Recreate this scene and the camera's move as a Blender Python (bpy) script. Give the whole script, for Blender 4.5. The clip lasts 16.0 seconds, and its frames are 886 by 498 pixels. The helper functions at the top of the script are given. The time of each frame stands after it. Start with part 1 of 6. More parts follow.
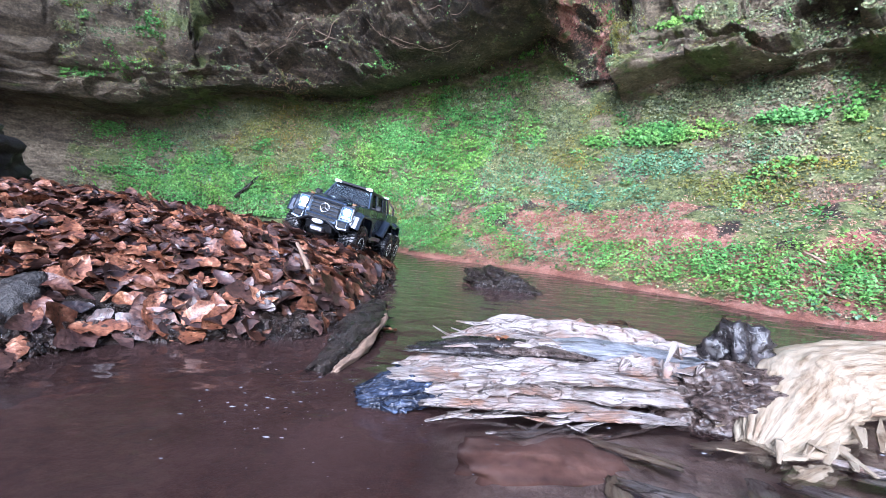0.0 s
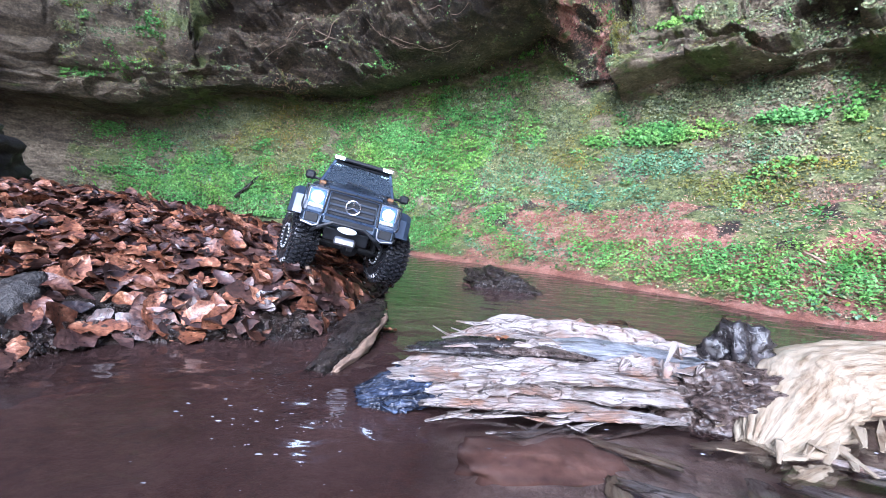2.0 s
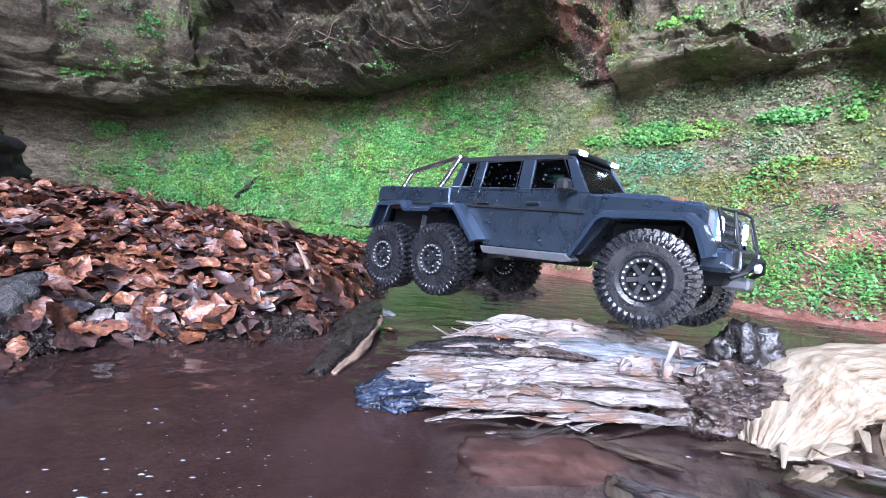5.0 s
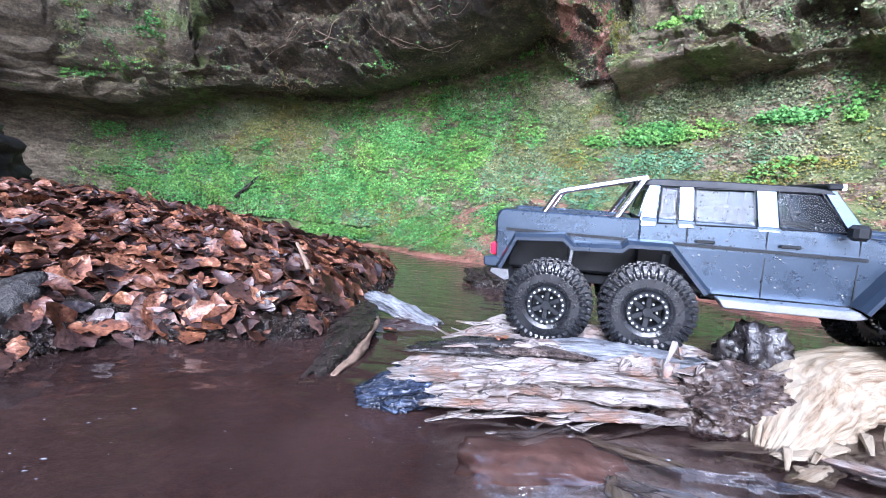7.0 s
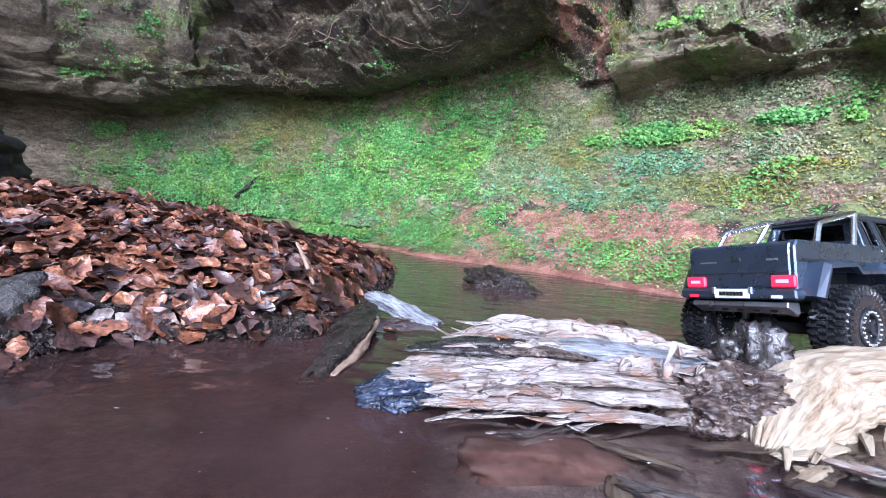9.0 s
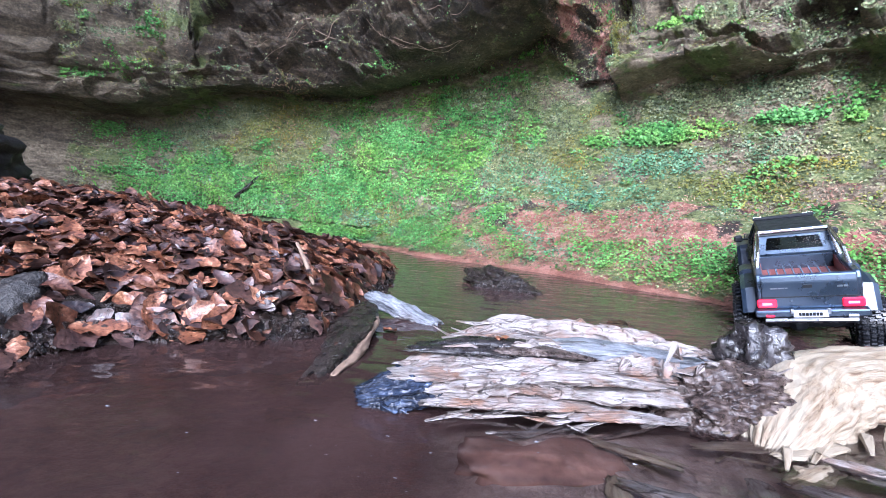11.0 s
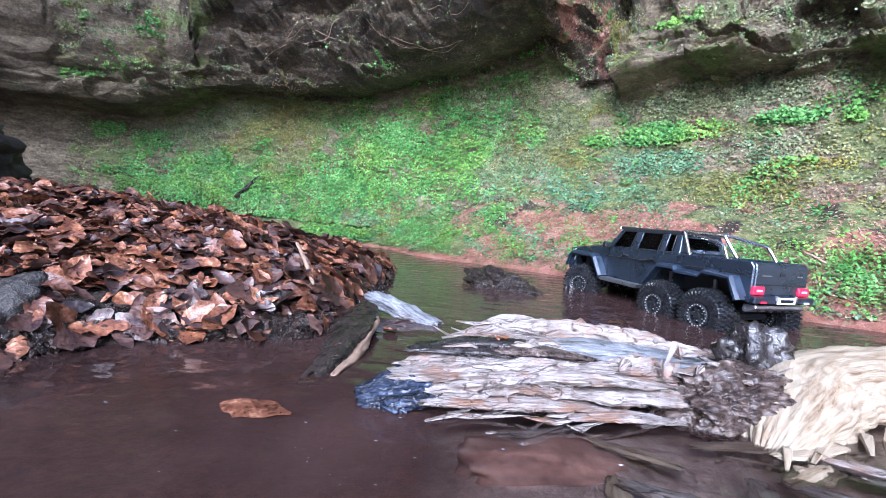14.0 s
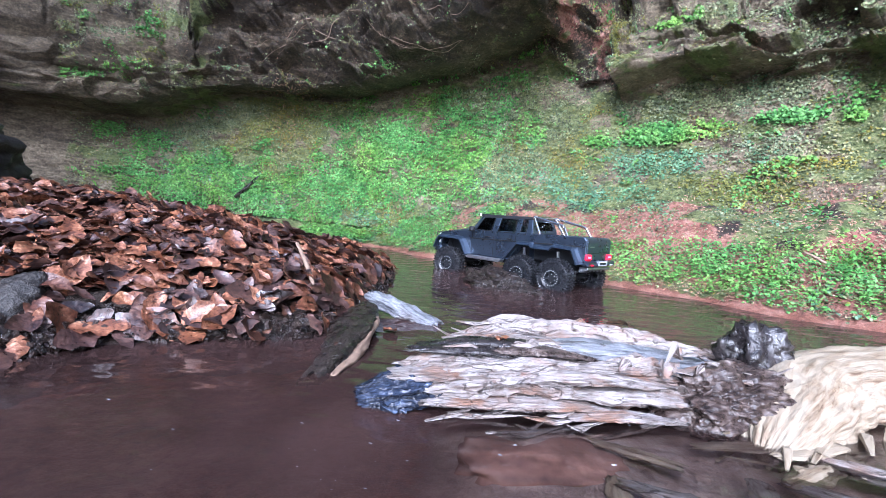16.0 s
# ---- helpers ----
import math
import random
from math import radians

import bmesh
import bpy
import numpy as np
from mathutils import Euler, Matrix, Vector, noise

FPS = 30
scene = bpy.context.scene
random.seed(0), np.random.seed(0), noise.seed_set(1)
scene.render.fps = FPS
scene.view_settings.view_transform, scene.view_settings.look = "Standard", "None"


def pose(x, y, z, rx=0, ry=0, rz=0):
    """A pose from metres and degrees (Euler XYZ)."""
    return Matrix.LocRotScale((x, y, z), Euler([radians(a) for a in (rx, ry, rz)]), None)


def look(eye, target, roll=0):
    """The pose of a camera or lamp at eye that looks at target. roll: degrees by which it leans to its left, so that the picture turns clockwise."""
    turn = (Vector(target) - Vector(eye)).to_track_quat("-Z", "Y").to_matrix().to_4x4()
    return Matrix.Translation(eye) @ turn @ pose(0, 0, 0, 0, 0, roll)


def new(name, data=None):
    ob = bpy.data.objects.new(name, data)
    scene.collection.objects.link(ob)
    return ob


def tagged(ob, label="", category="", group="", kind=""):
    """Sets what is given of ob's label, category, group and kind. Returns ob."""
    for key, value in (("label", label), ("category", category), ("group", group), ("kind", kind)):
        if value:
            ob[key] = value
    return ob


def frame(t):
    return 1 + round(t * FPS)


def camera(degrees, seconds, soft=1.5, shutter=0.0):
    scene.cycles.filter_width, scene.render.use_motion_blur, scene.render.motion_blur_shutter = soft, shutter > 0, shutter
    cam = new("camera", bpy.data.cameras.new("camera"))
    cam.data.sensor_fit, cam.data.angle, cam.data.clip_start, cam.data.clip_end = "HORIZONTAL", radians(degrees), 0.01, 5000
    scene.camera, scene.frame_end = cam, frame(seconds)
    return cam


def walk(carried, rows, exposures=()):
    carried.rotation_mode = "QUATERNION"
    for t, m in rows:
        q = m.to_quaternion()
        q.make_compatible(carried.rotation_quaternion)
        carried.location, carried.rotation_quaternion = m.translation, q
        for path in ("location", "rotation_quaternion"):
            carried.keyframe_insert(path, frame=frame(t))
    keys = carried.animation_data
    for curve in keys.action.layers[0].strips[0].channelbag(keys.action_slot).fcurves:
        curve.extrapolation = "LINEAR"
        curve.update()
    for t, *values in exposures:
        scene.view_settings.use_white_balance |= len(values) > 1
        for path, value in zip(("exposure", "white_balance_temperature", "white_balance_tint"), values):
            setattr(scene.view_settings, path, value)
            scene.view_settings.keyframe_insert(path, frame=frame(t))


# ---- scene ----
# ---------------------------------------------------------------- camera
cam = camera(87.4, 16.0, soft=0.5)
EYE = (0.0, 0.0, 0.20)
walk(cam, [(0.0, look(EYE, (0.0, 1.0, 0.1252), 4.0)), (16.0, look(EYE, (0.0, 1.0, 0.1252), 4.0))], [(0.0, 1.62, 5080, 18), (16.0, 1.62, 5080, 18)])

# ---------------------------------------------------------------- light
world = bpy.data.worlds.new("sky")
scene.world = world
world.use_nodes = True
wn = world.node_tree
sky = wn.nodes.new("ShaderNodeTexSky")
sky.sky_type, sky.sun_disc = "NISHITA", False
sky.sun_elevation, sky.sun_rotation = radians(33), radians(195)
sky.air_density, sky.dust_density = 1.0, 3.0
pale = wn.nodes.new("ShaderNodeHueSaturation")
pale.inputs["Saturation"].default_value = 0.75
wn.links.new(sky.outputs[0], pale.inputs["Color"])
wn.links.new(pale.outputs[0], wn.nodes["Background"].inputs["Color"])
wn.nodes["Background"].inputs["Strength"].default_value = 0.135
sun = new("sun", bpy.data.lights.new("sun", "SUN"))
sun.data.energy, sun.data.angle, sun.data.color = 3.1, radians(34), (1.0, 0.98, 0.95)
sun.matrix_world = look((-1.3, -4.85, 3.46), (0.0, 0.0, 0.2))


# ---------------------------------------------------------------- materials
def ramp(nt, fac, stops):
    n = nt.nodes.new("ShaderNodeValToRGB")
    el = n.color_ramp.elements
    while len(el) < len(stops):
        el.new(0.5)
    for e, (p, c) in zip(el, stops):
        e.position, e.color = p, (*c, 1)
    nt.links.new(fac, n.inputs[0])
    return n.outputs[0]


def noise_of(nt, co, scale, detail=5.0, rough=0.6, warp=0.0):
    n = nt.nodes.new("ShaderNodeTexNoise")
    n.inputs["Scale"].default_value, n.inputs["Detail"].default_value = scale, detail
    n.inputs["Roughness"].default_value, n.inputs["Distortion"].default_value = rough, warp
    nt.links.new(co, n.inputs["Vector"])
    return n.outputs["Fac"]


def mixed(nt, fac, a, b, how="MIX"):
    n = nt.nodes.new("ShaderNodeMix")
    n.data_type, n.blend_type = "RGBA", how
    for sock, val in ((n.inputs["Factor"], fac), (n.inputs["A"], a), (n.inputs["B"], b)):
        if isinstance(val, (int, float)):
            sock.default_value = val
        elif isinstance(val, tuple):
            sock.default_value = (*val, 1)
        else:
            nt.links.new(val, sock)
    return n.outputs["Result"]


def stretch(nt, co, s):
    n = nt.nodes.new("ShaderNodeMapping")
    n.inputs["Scale"].default_value = s
    nt.links.new(co, n.inputs["Vector"])
    return n.outputs[0]


def mat(name, stops, scale=20.0, rough=(0.4, 0.8), metal=0.0, bump=0.3, fine=120.0, squeeze=None, coat=0.0, vary=0.0, depth=0.004, spec=0.5):
    """Surface of two noise scales: stops of colour along the coarse one, relief from both."""
    m = bpy.data.materials.new(name)
    m.use_nodes = True
    nt = m.node_tree
    bsdf = nt.nodes["Principled BSDF"]
    co = nt.nodes.new("ShaderNodeTexCoord").outputs["Object"]
    if squeeze:
        co = stretch(nt, co, squeeze)
    a = noise_of(nt, co, scale, 6, 0.65, 0.4)
    b = noise_of(nt, co, fine, 4, 0.6)
    both = nt.nodes.new("ShaderNodeMath")
    both.operation = "MULTIPLY_ADD"
    both.inputs[1].default_value = 0.45
    nt.links.new(b, both.inputs[0])
    half = nt.nodes.new("ShaderNodeMath")
    half.operation = "MULTIPLY"
    half.inputs[1].default_value = 0.55
    nt.links.new(a, half.inputs[0])
    nt.links.new(half.outputs[0], both.inputs[2])
    col = ramp(nt, both.outputs[0], stops)
    if vary:
        info = nt.nodes.new("ShaderNodeObjectInfo").outputs["Random"]
        geo = nt.nodes.new("ShaderNodeNewGeometry").outputs["Random Per Island"]
        add = nt.nodes.new("ShaderNodeMath")
        nt.links.new(info, add.inputs[0])
        nt.links.new(geo, add.inputs[1])
        fr = nt.nodes.new("ShaderNodeMath")
        fr.operation = "FRACT"
        nt.links.new(add.outputs[0], fr.inputs[0])
        shade = ramp(nt, fr.outputs[0], [(0.0, (1 - vary,) * 3), (0.35, (1 - vary * 0.2, 1 - vary * 0.35, 1 - vary * 0.4)), (0.65, (1 + vary * 0.2, 1 - vary * 0.05, 1 - vary * 0.3)), (1.0, (1 + vary * 0.7, 1 + vary * 0.6, 1 + vary * 0.5))])
        col = mixed(nt, 1.0, col, shade, "MULTIPLY")
    nt.links.new(col, bsdf.inputs["Base Color"])
    r = nt.nodes.new("ShaderNodeMapRange")
    r.inputs["From Min"].default_value, r.inputs["From Max"].default_value = 0.3, 0.7
    r.inputs["To Min"].default_value, r.inputs["To Max"].default_value = rough
    nt.links.new(b if fine < 200 else a, r.inputs["Value"])
    nt.links.new(r.outputs[0], bsdf.inputs["Roughness"])
    bsdf.inputs["Metallic"].default_value = metal
    bsdf.inputs["Coat Weight"].default_value = coat
    bsdf.inputs["Coat Roughness"].default_value = 0.12
    bsdf.inputs["Specular IOR Level"].default_value = spec
    if bump:
        bp = nt.nodes.new("ShaderNodeBump")
        bp.inputs["Strength"].default_value, bp.inputs["Distance"].default_value = bump, depth
        nt.links.new(both.outputs[0], bp.inputs["Height"])
        nt.links.new(bp.outputs[0], bsdf.inputs["Normal"])
    return m


def glow(name, col, power):
    m = bpy.data.materials.new(name)
    m.use_nodes = True
    b = m.node_tree.nodes["Principled BSDF"]
    b.inputs["Base Color"].default_value = (*col, 1)
    b.inputs["Emission Color"].default_value = (*col, 1)
    b.inputs["Emission Strength"].default_value = power
    b.inputs["Roughness"].default_value = 0.15
    return m


def clear(name, tint, rough=0.05, dim=1.0, ior=1.5, wave=None, mud=0.0, mud_col=(0.1, 0.05, 0.03)):
    """See-through sheet: straight transparency, gloss by Fresnel, turbidity as a scattering share."""
    m = bpy.data.materials.new(name)
    m.use_nodes = True
    nt = m.node_tree
    nt.nodes.remove(nt.nodes["Principled BSDF"])
    out = nt.nodes["Material Output"]
    tr = nt.nodes.new("ShaderNodeBsdfTransparent")
    tr.inputs[0].default_value = (*tint, 1)
    gl = nt.nodes.new("ShaderNodeBsdfGlossy")
    gl.inputs["Roughness"].default_value = rough
    gl.inputs["Color"].default_value = (dim, dim, dim, 1)
    fr = nt.nodes.new("ShaderNodeFresnel")
    fr.inputs["IOR"].default_value = ior
    base = tr.outputs[0]
    if mud:
        df = nt.nodes.new("ShaderNodeBsdfDiffuse")
        co = nt.nodes.new("ShaderNodeTexCoord").outputs["Object"]
        cl = noise_of(nt, co, 5.0, 4, 0.55, 0.8)
        nt.links.new(ramp(nt, cl, [(0.3, tuple(c * 0.75 for c in mud_col)), (0.7, tuple(c * 1.25 for c in mud_col))]), df.inputs[0])
        mx = nt.nodes.new("ShaderNodeMixShader")
        far = nt.nodes.new("ShaderNodeAttribute")
        far.attribute_name = "silt"
        nt.links.new(far.outputs["Fac"], mx.inputs[0])
        nt.links.new(tr.outputs[0], mx.inputs[1])
        nt.links.new(df.outputs[0], mx.inputs[2])
        base = mx.outputs[0]
    if wave:
        co = nt.nodes.new("ShaderNodeTexCoord").outputs["Object"]
        w1 = noise_of(nt, stretch(nt, co, (1, 1.6, 1)), wave[0], 2, 0.4, 0.0)
        bp = nt.nodes.new("ShaderNodeBump")
        bp.inputs["Strength"].default_value, bp.inputs["Distance"].default_value = wave[1], wave[2]
        nt.links.new(w1, bp.inputs["Height"])
        nt.links.new(bp.outputs[0], gl.inputs["Normal"])
        nt.links.new(bp.outputs[0], fr.inputs["Normal"])
    mx = nt.nodes.new("ShaderNodeMixShader")
    nt.links.new(fr.outputs[0], mx.inputs[0])
    nt.links.new(base, mx.inputs[1])
    nt.links.new(gl.outputs[0], mx.inputs[2])
    nt.links.new(mx.outputs[0], out.inputs[0])
    return m


def nt_color(nt, co, scale):
    n = nt.nodes.new("ShaderNodeTexNoise")
    n.inputs["Scale"].default_value, n.inputs["Detail"].default_value = scale, 4
    nt.links.new(co, n.inputs["Vector"])
    return n.outputs["Color"]


def land_mat(name, rock, soil, moss, strata=1.0, lower=None):
    """Rock, red earth and moss film, shared out by the mesh's own cover attribute (r soil, g moss, b wet)."""
    m = bpy.data.materials.new(name)
    m.use_nodes = True
    nt = m.node_tree
    bsdf = nt.nodes["Principled BSDF"]
    co = nt.nodes.new("ShaderNodeTexCoord").outputs["Object"]
    big = noise_of(nt, stretch(nt, co, (1, 1, 1 + strata)), 2.6, 6, 0.62, 0.6)
    mid = noise_of(nt, stretch(nt, co, (1, 1, 1 + 2 * strata)), 14, 6, 0.68, 0.4)
    fine = noise_of(nt, co, 75, 6, 0.72)
    grit = mixed(nt, 0.55, mid, fine)
    sand = noise_of(nt, co, 420, 3, 0.7)
    bent = mixed(nt, 0.12, co, nt_color(nt, co, 3.0))

    def crack(scale, width):
        vo = nt.nodes.new("ShaderNodeTexVoronoi")
        vo.feature = "DISTANCE_TO_EDGE"
        vo.inputs["Scale"].default_value = scale
        nt.links.new(stretch(nt, bent, (1, 1, 1 + 1.6 * strata)), vo.inputs["Vector"])
        r = nt.nodes.new("ShaderNodeMapRange")
        r.inputs["From Max"].default_value = width
        nt.links.new(vo.outputs["Distance"], r.inputs["Value"])
        return r.outputs[0]

    gaps = None
    if strata > 1:
        lift_ = nt.nodes.new("ShaderNodeMapRange")
        lift_.inputs["From Min"].default_value, lift_.inputs["From Max"].default_value = 0.40, 0.48
        nt.links.new(noise_of(nt, co, 2.2, 3, 0.5), lift_.inputs["Value"])
        gaps = mixed(nt, lift_.outputs[0], crack(1.3, 0.006), (1.0, 1.0, 1.0))
    at = nt.nodes.new("ShaderNodeAttribute")
    at.attribute_name = "cover"
    sep = nt.nodes.new("ShaderNodeSeparateColor")
    nt.links.new(at.outputs["Color"], sep.inputs[0])

    def edge(sock, soft=0.06):
        a = nt.nodes.new("ShaderNodeMath")
        a.operation = "MULTIPLY_ADD"
        a.inputs[1].default_value = 0.9
        nt.links.new(grit, a.inputs[0])
        nt.links.new(sock, a.inputs[2])
        r = nt.nodes.new("ShaderNodeMapRange")
        r.inputs["From Min"].default_value, r.inputs["From Max"].default_value = 0.95 - soft, 0.95 + soft
        nt.links.new(a.outputs[0], r.inputs["Value"])
        return r.outputs[0]

    def spread(sock, lo, hi):
        r = nt.nodes.new("ShaderNodeMapRange")
        r.inputs["From Min"].default_value, r.inputs["From Max"].default_value = lo, hi
        r.inputs["To Min"].default_value, r.inputs["To Max"].default_value = 0.30, 0.72
        nt.links.new(sock, r.inputs["Value"])
        return r.outputs[0]

    tone = spread(mixed(nt, 0.45, mixed(nt, 0.5, big, mid), mixed(nt, 0.4, fine, sand)), 0.37, 0.63)
    c_rock = ramp(nt, tone, rock)
    # alpha 0 takes the paler ramp; on the cliff this paints its lighting
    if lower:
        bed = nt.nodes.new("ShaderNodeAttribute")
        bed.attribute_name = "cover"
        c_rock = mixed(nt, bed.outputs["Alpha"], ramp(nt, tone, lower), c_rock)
    if gaps:
        c_rock = mixed(nt, gaps, tuple(c * 0.8 for c in rock[1][1]), c_rock)
    c_soil = ramp(nt, spread(mixed(nt, 0.55, mid, mixed(nt, 0.4, fine, sand)), 0.37, 0.63), soil)
    c_moss = ramp(nt, spread(mixed(nt, 0.6, mid, mixed(nt, 0.4, fine, sand)), 0.37, 0.63), moss)
    c = mixed(nt, edge(sep.outputs[0]), c_rock, c_soil)
    c = mixed(nt, edge(sep.outputs[1]), c, c_moss)
    nt.links.new(c, bsdf.inputs["Base Color"])
    r = nt.nodes.new("ShaderNodeMapRange")
    r.inputs["To Min"].default_value, r.inputs["To Max"].default_value = 0.9, 0.35
    nt.links.new(sep.outputs[2], r.inputs["Value"])
    nt.links.new(r.outputs[0], bsdf.inputs["Roughness"])
    b1 = nt.nodes.new("ShaderNodeBump")
    b1.inputs["Strength"].default_value, b1.inputs["Distance"].default_value = 0.7, 0.03
    nt.links.new(mid, b1.inputs["Height"])
    b2 = nt.nodes.new("ShaderNodeBump")
    b2.inputs["Strength"].default_value, b2.inputs["Distance"].default_value = 0.9, 0.009
    nt.links.new(fine, b2.inputs["Height"])
    nt.links.new(b1.outputs[0], b2.inputs["Normal"])
    last = b2
    for sock, dist in ((sand, 0.0025), (gaps, 0.015)):
        if sock:
            b3 = nt.nodes.new("ShaderNodeBump")
            b3.inputs["Strength"].default_value, b3.inputs["Distance"].default_value = 0.8, dist
            nt.links.new(sock, b3.inputs["Height"])
            nt.links.new(last.outputs[0], b3.inputs["Normal"])
            last = b3
    nt.links.new(last.outputs[0], bsdf.inputs["Normal"])
    return m


# one sandstone as shaded overhang and lit wall; the light is in the colour
SHADED_ROCK = [(0.34, (0.005, 0.0034, 0.002)), (0.46, (0.023, 0.0155, 0.008)), (0.56, (0.066, 0.047, 0.027)), (0.68, (0.21, 0.16, 0.10))]
LIT_ROCK = [(0.34, (0.02, 0.015, 0.009)), (0.46, (0.10, 0.077, 0.047)), (0.56, (0.22, 0.175, 0.11)), (0.68, (0.42, 0.35, 0.25))]
MUD = [(0.34, (0.006, 0.004, 0.003)), (0.46, (0.02, 0.013, 0.009)), (0.56, (0.045, 0.03, 0.022)), (0.68, (0.11, 0.08, 0.06))]
SILT = [(0.34, (0.24, 0.16, 0.13)), (0.5, (0.46, 0.34, 0.29)), (0.66, (0.62, 0.52, 0.46))]
SOIL = [(0.34, (0.08, 0.028, 0.018)), (0.5, (0.225, 0.09, 0.062)), (0.66, (0.37, 0.20, 0.155))]
MOSS = [(0.34, (0.022, 0.034, 0.009)), (0.5, (0.09, 0.115, 0.033)), (0.66, (0.21, 0.21, 0.085))]
m_land = land_mat("stream_bank", MUD, SOIL, MOSS, 0.3, SILT)
m_cliff = land_mat("sandstone", SHADED_ROCK, SOIL, MOSS, 1.2, LIT_ROCK)
m_water = clear("muddy_water", (0.96, 0.92, 0.89), 0.03, 0.9, 1.33, (15.0, 0.32, 0.013), 0.45, (0.043, 0.0245, 0.022))


def leaf_mat(name, stops, vary):
    """Dead leaf: blotches, midrib and side veins from the leaf's own coordinates."""
    m = mat(name, stops, 30, (0.22, 0.55), bump=0.7, fine=170, vary=vary, depth=0.003, spec=0.7)
    nt = m.node_tree
    bsdf = nt.nodes["Principled BSDF"]
    at = nt.nodes.new("ShaderNodeAttribute")
    at.attribute_name = "grain"
    sep = nt.nodes.new("ShaderNodeSeparateXYZ")
    nt.links.new(at.outputs["Vector"], sep.inputs[0])

    def calc(op, a, b=None):
        n = nt.nodes.new("ShaderNodeMath")
        n.operation = op
        for sock, val in zip(n.inputs, (a, b)):
            if isinstance(val, (int, float)):
                sock.default_value = val
            elif val is not None:
                nt.links.new(val, sock)
        return n.outputs[0]

    off = calc("ABSOLUTE", sep.outputs["Y"])
    wave = calc("SINE", calc("MULTIPLY", calc("SUBTRACT", sep.outputs["X"], calc("MULTIPLY", off, 0.8)), 900.0))
    vein = calc("MAXIMUM", calc("GREATER_THAN", wave, 0.93), calc("LESS_THAN", off, 0.0007))
    old = bsdf.inputs["Base Color"].links[0].from_socket
    nt.links.new(mixed(nt, calc("MULTIPLY", vein, 0.22), old, (0.07, 0.03, 0.02)), bsdf.inputs["Base Color"])
    bp = nt.nodes.new("ShaderNodeBump")
    bp.inputs["Strength"].default_value, bp.inputs["Distance"].default_value = 0.14, 0.0005
    nt.links.new(wave, bp.inputs["Height"])
    nt.links.new(bsdf.inputs["Normal"].links[0].from_socket, bp.inputs["Normal"])
    nt.links.new(bp.outputs[0], bsdf.inputs["Normal"])
    return m


m_leaf = leaf_mat("dead_leaf", [(0.34, (0.014, 0.006, 0.004)), (0.44, (0.07, 0.027, 0.015)), (0.54, (0.20, 0.092, 0.055)), (0.64, (0.47, 0.32, 0.23))], 0.95)
m_leaf_wet = leaf_mat("soaked_leaf", [(0.32, (0.010, 0.006, 0.007)), (0.46, (0.035, 0.020, 0.020)), (0.58, (0.10, 0.058, 0.05)), (0.70, (0.26, 0.18, 0.17))], 0.7)
m_paint = mat("gunmetal_paint", [(0.2, (0.055, 0.08, 0.12)), (0.8, (0.09, 0.12, 0.17))], 30, (0.22, 0.38), 0.85, 0.05, 400, coat=0.35)
m_black = mat("black_plastic", [(0.3, (0.008, 0.009, 0.011)), (0.7, (0.016, 0.018, 0.021))], 60, (0.4, 0.6), 0, 0.15, 300, spec=0.3)
m_tyre = mat("wet_rubber", [(0.3, (0.008, 0.008, 0.009)), (0.62, (0.015, 0.016, 0.019)), (0.8, (0.04, 0.042, 0.05))], 40, (0.12, 0.42), 0, 0.3, 250)
m_chrome = mat("brushed_steel", [(0.3, (0.55, 0.56, 0.58)), (0.7, (0.75, 0.76, 0.78))], 40, (0.16, 0.3), 1.0, 0.05, 300)
m_bolt = mat("bright_bolt", [(0.3, (0.7, 0.7, 0.7)), (0.7, (0.85, 0.85, 0.85))], 40, (0.2, 0.4), 0.8, 0, 300)
m_glass = clear("cab_glass", (0.55, 0.62, 0.68), 0.12, 0.28, 1.55)
m_screen = clear("windscreen_glass", (0.6, 0.68, 0.72), 0.16, 0.75, 1.75)
m_head = glow("headlight_glow", (0.85, 0.93, 1.0), 4.0)
m_lens = glow("headlight_lens", (0.07, 0.12, 0.20), 0.6)
m_tail = glow("tail_light_red", (0.8, 0.015, 0.04), 0.35)
m_tail_core = glow("tail_light_core", (1.0, 0.16, 0.28), 0.9)
m_amber = mat("amber_lens", [(0.3, (0.14, 0.075, 0.035)), (0.7, (0.2, 0.11, 0.055))], 40, (0.15, 0.3), 0, 0.05, 300)
m_silver = mat("satin_silver", [(0.3, (0.30, 0.32, 0.36)), (0.7, (0.46, 0.48, 0.52))], 40, (0.25, 0.4), 0.9, 0.05, 300)
m_white = mat("white_plate", [(0.3, (0.42, 0.46, 0.52)), (0.7, (0.55, 0.58, 0.64))], 40, (0.3, 0.5), 0, 0.05, 300)
m_bedwood = mat("red_wood", [(0.3, (0.12, 0.03, 0.025)), (0.7, (0.24, 0.07, 0.05))], 30, (0.4, 0.6), 0, 0.2, 200, squeeze=(1, 8, 8))


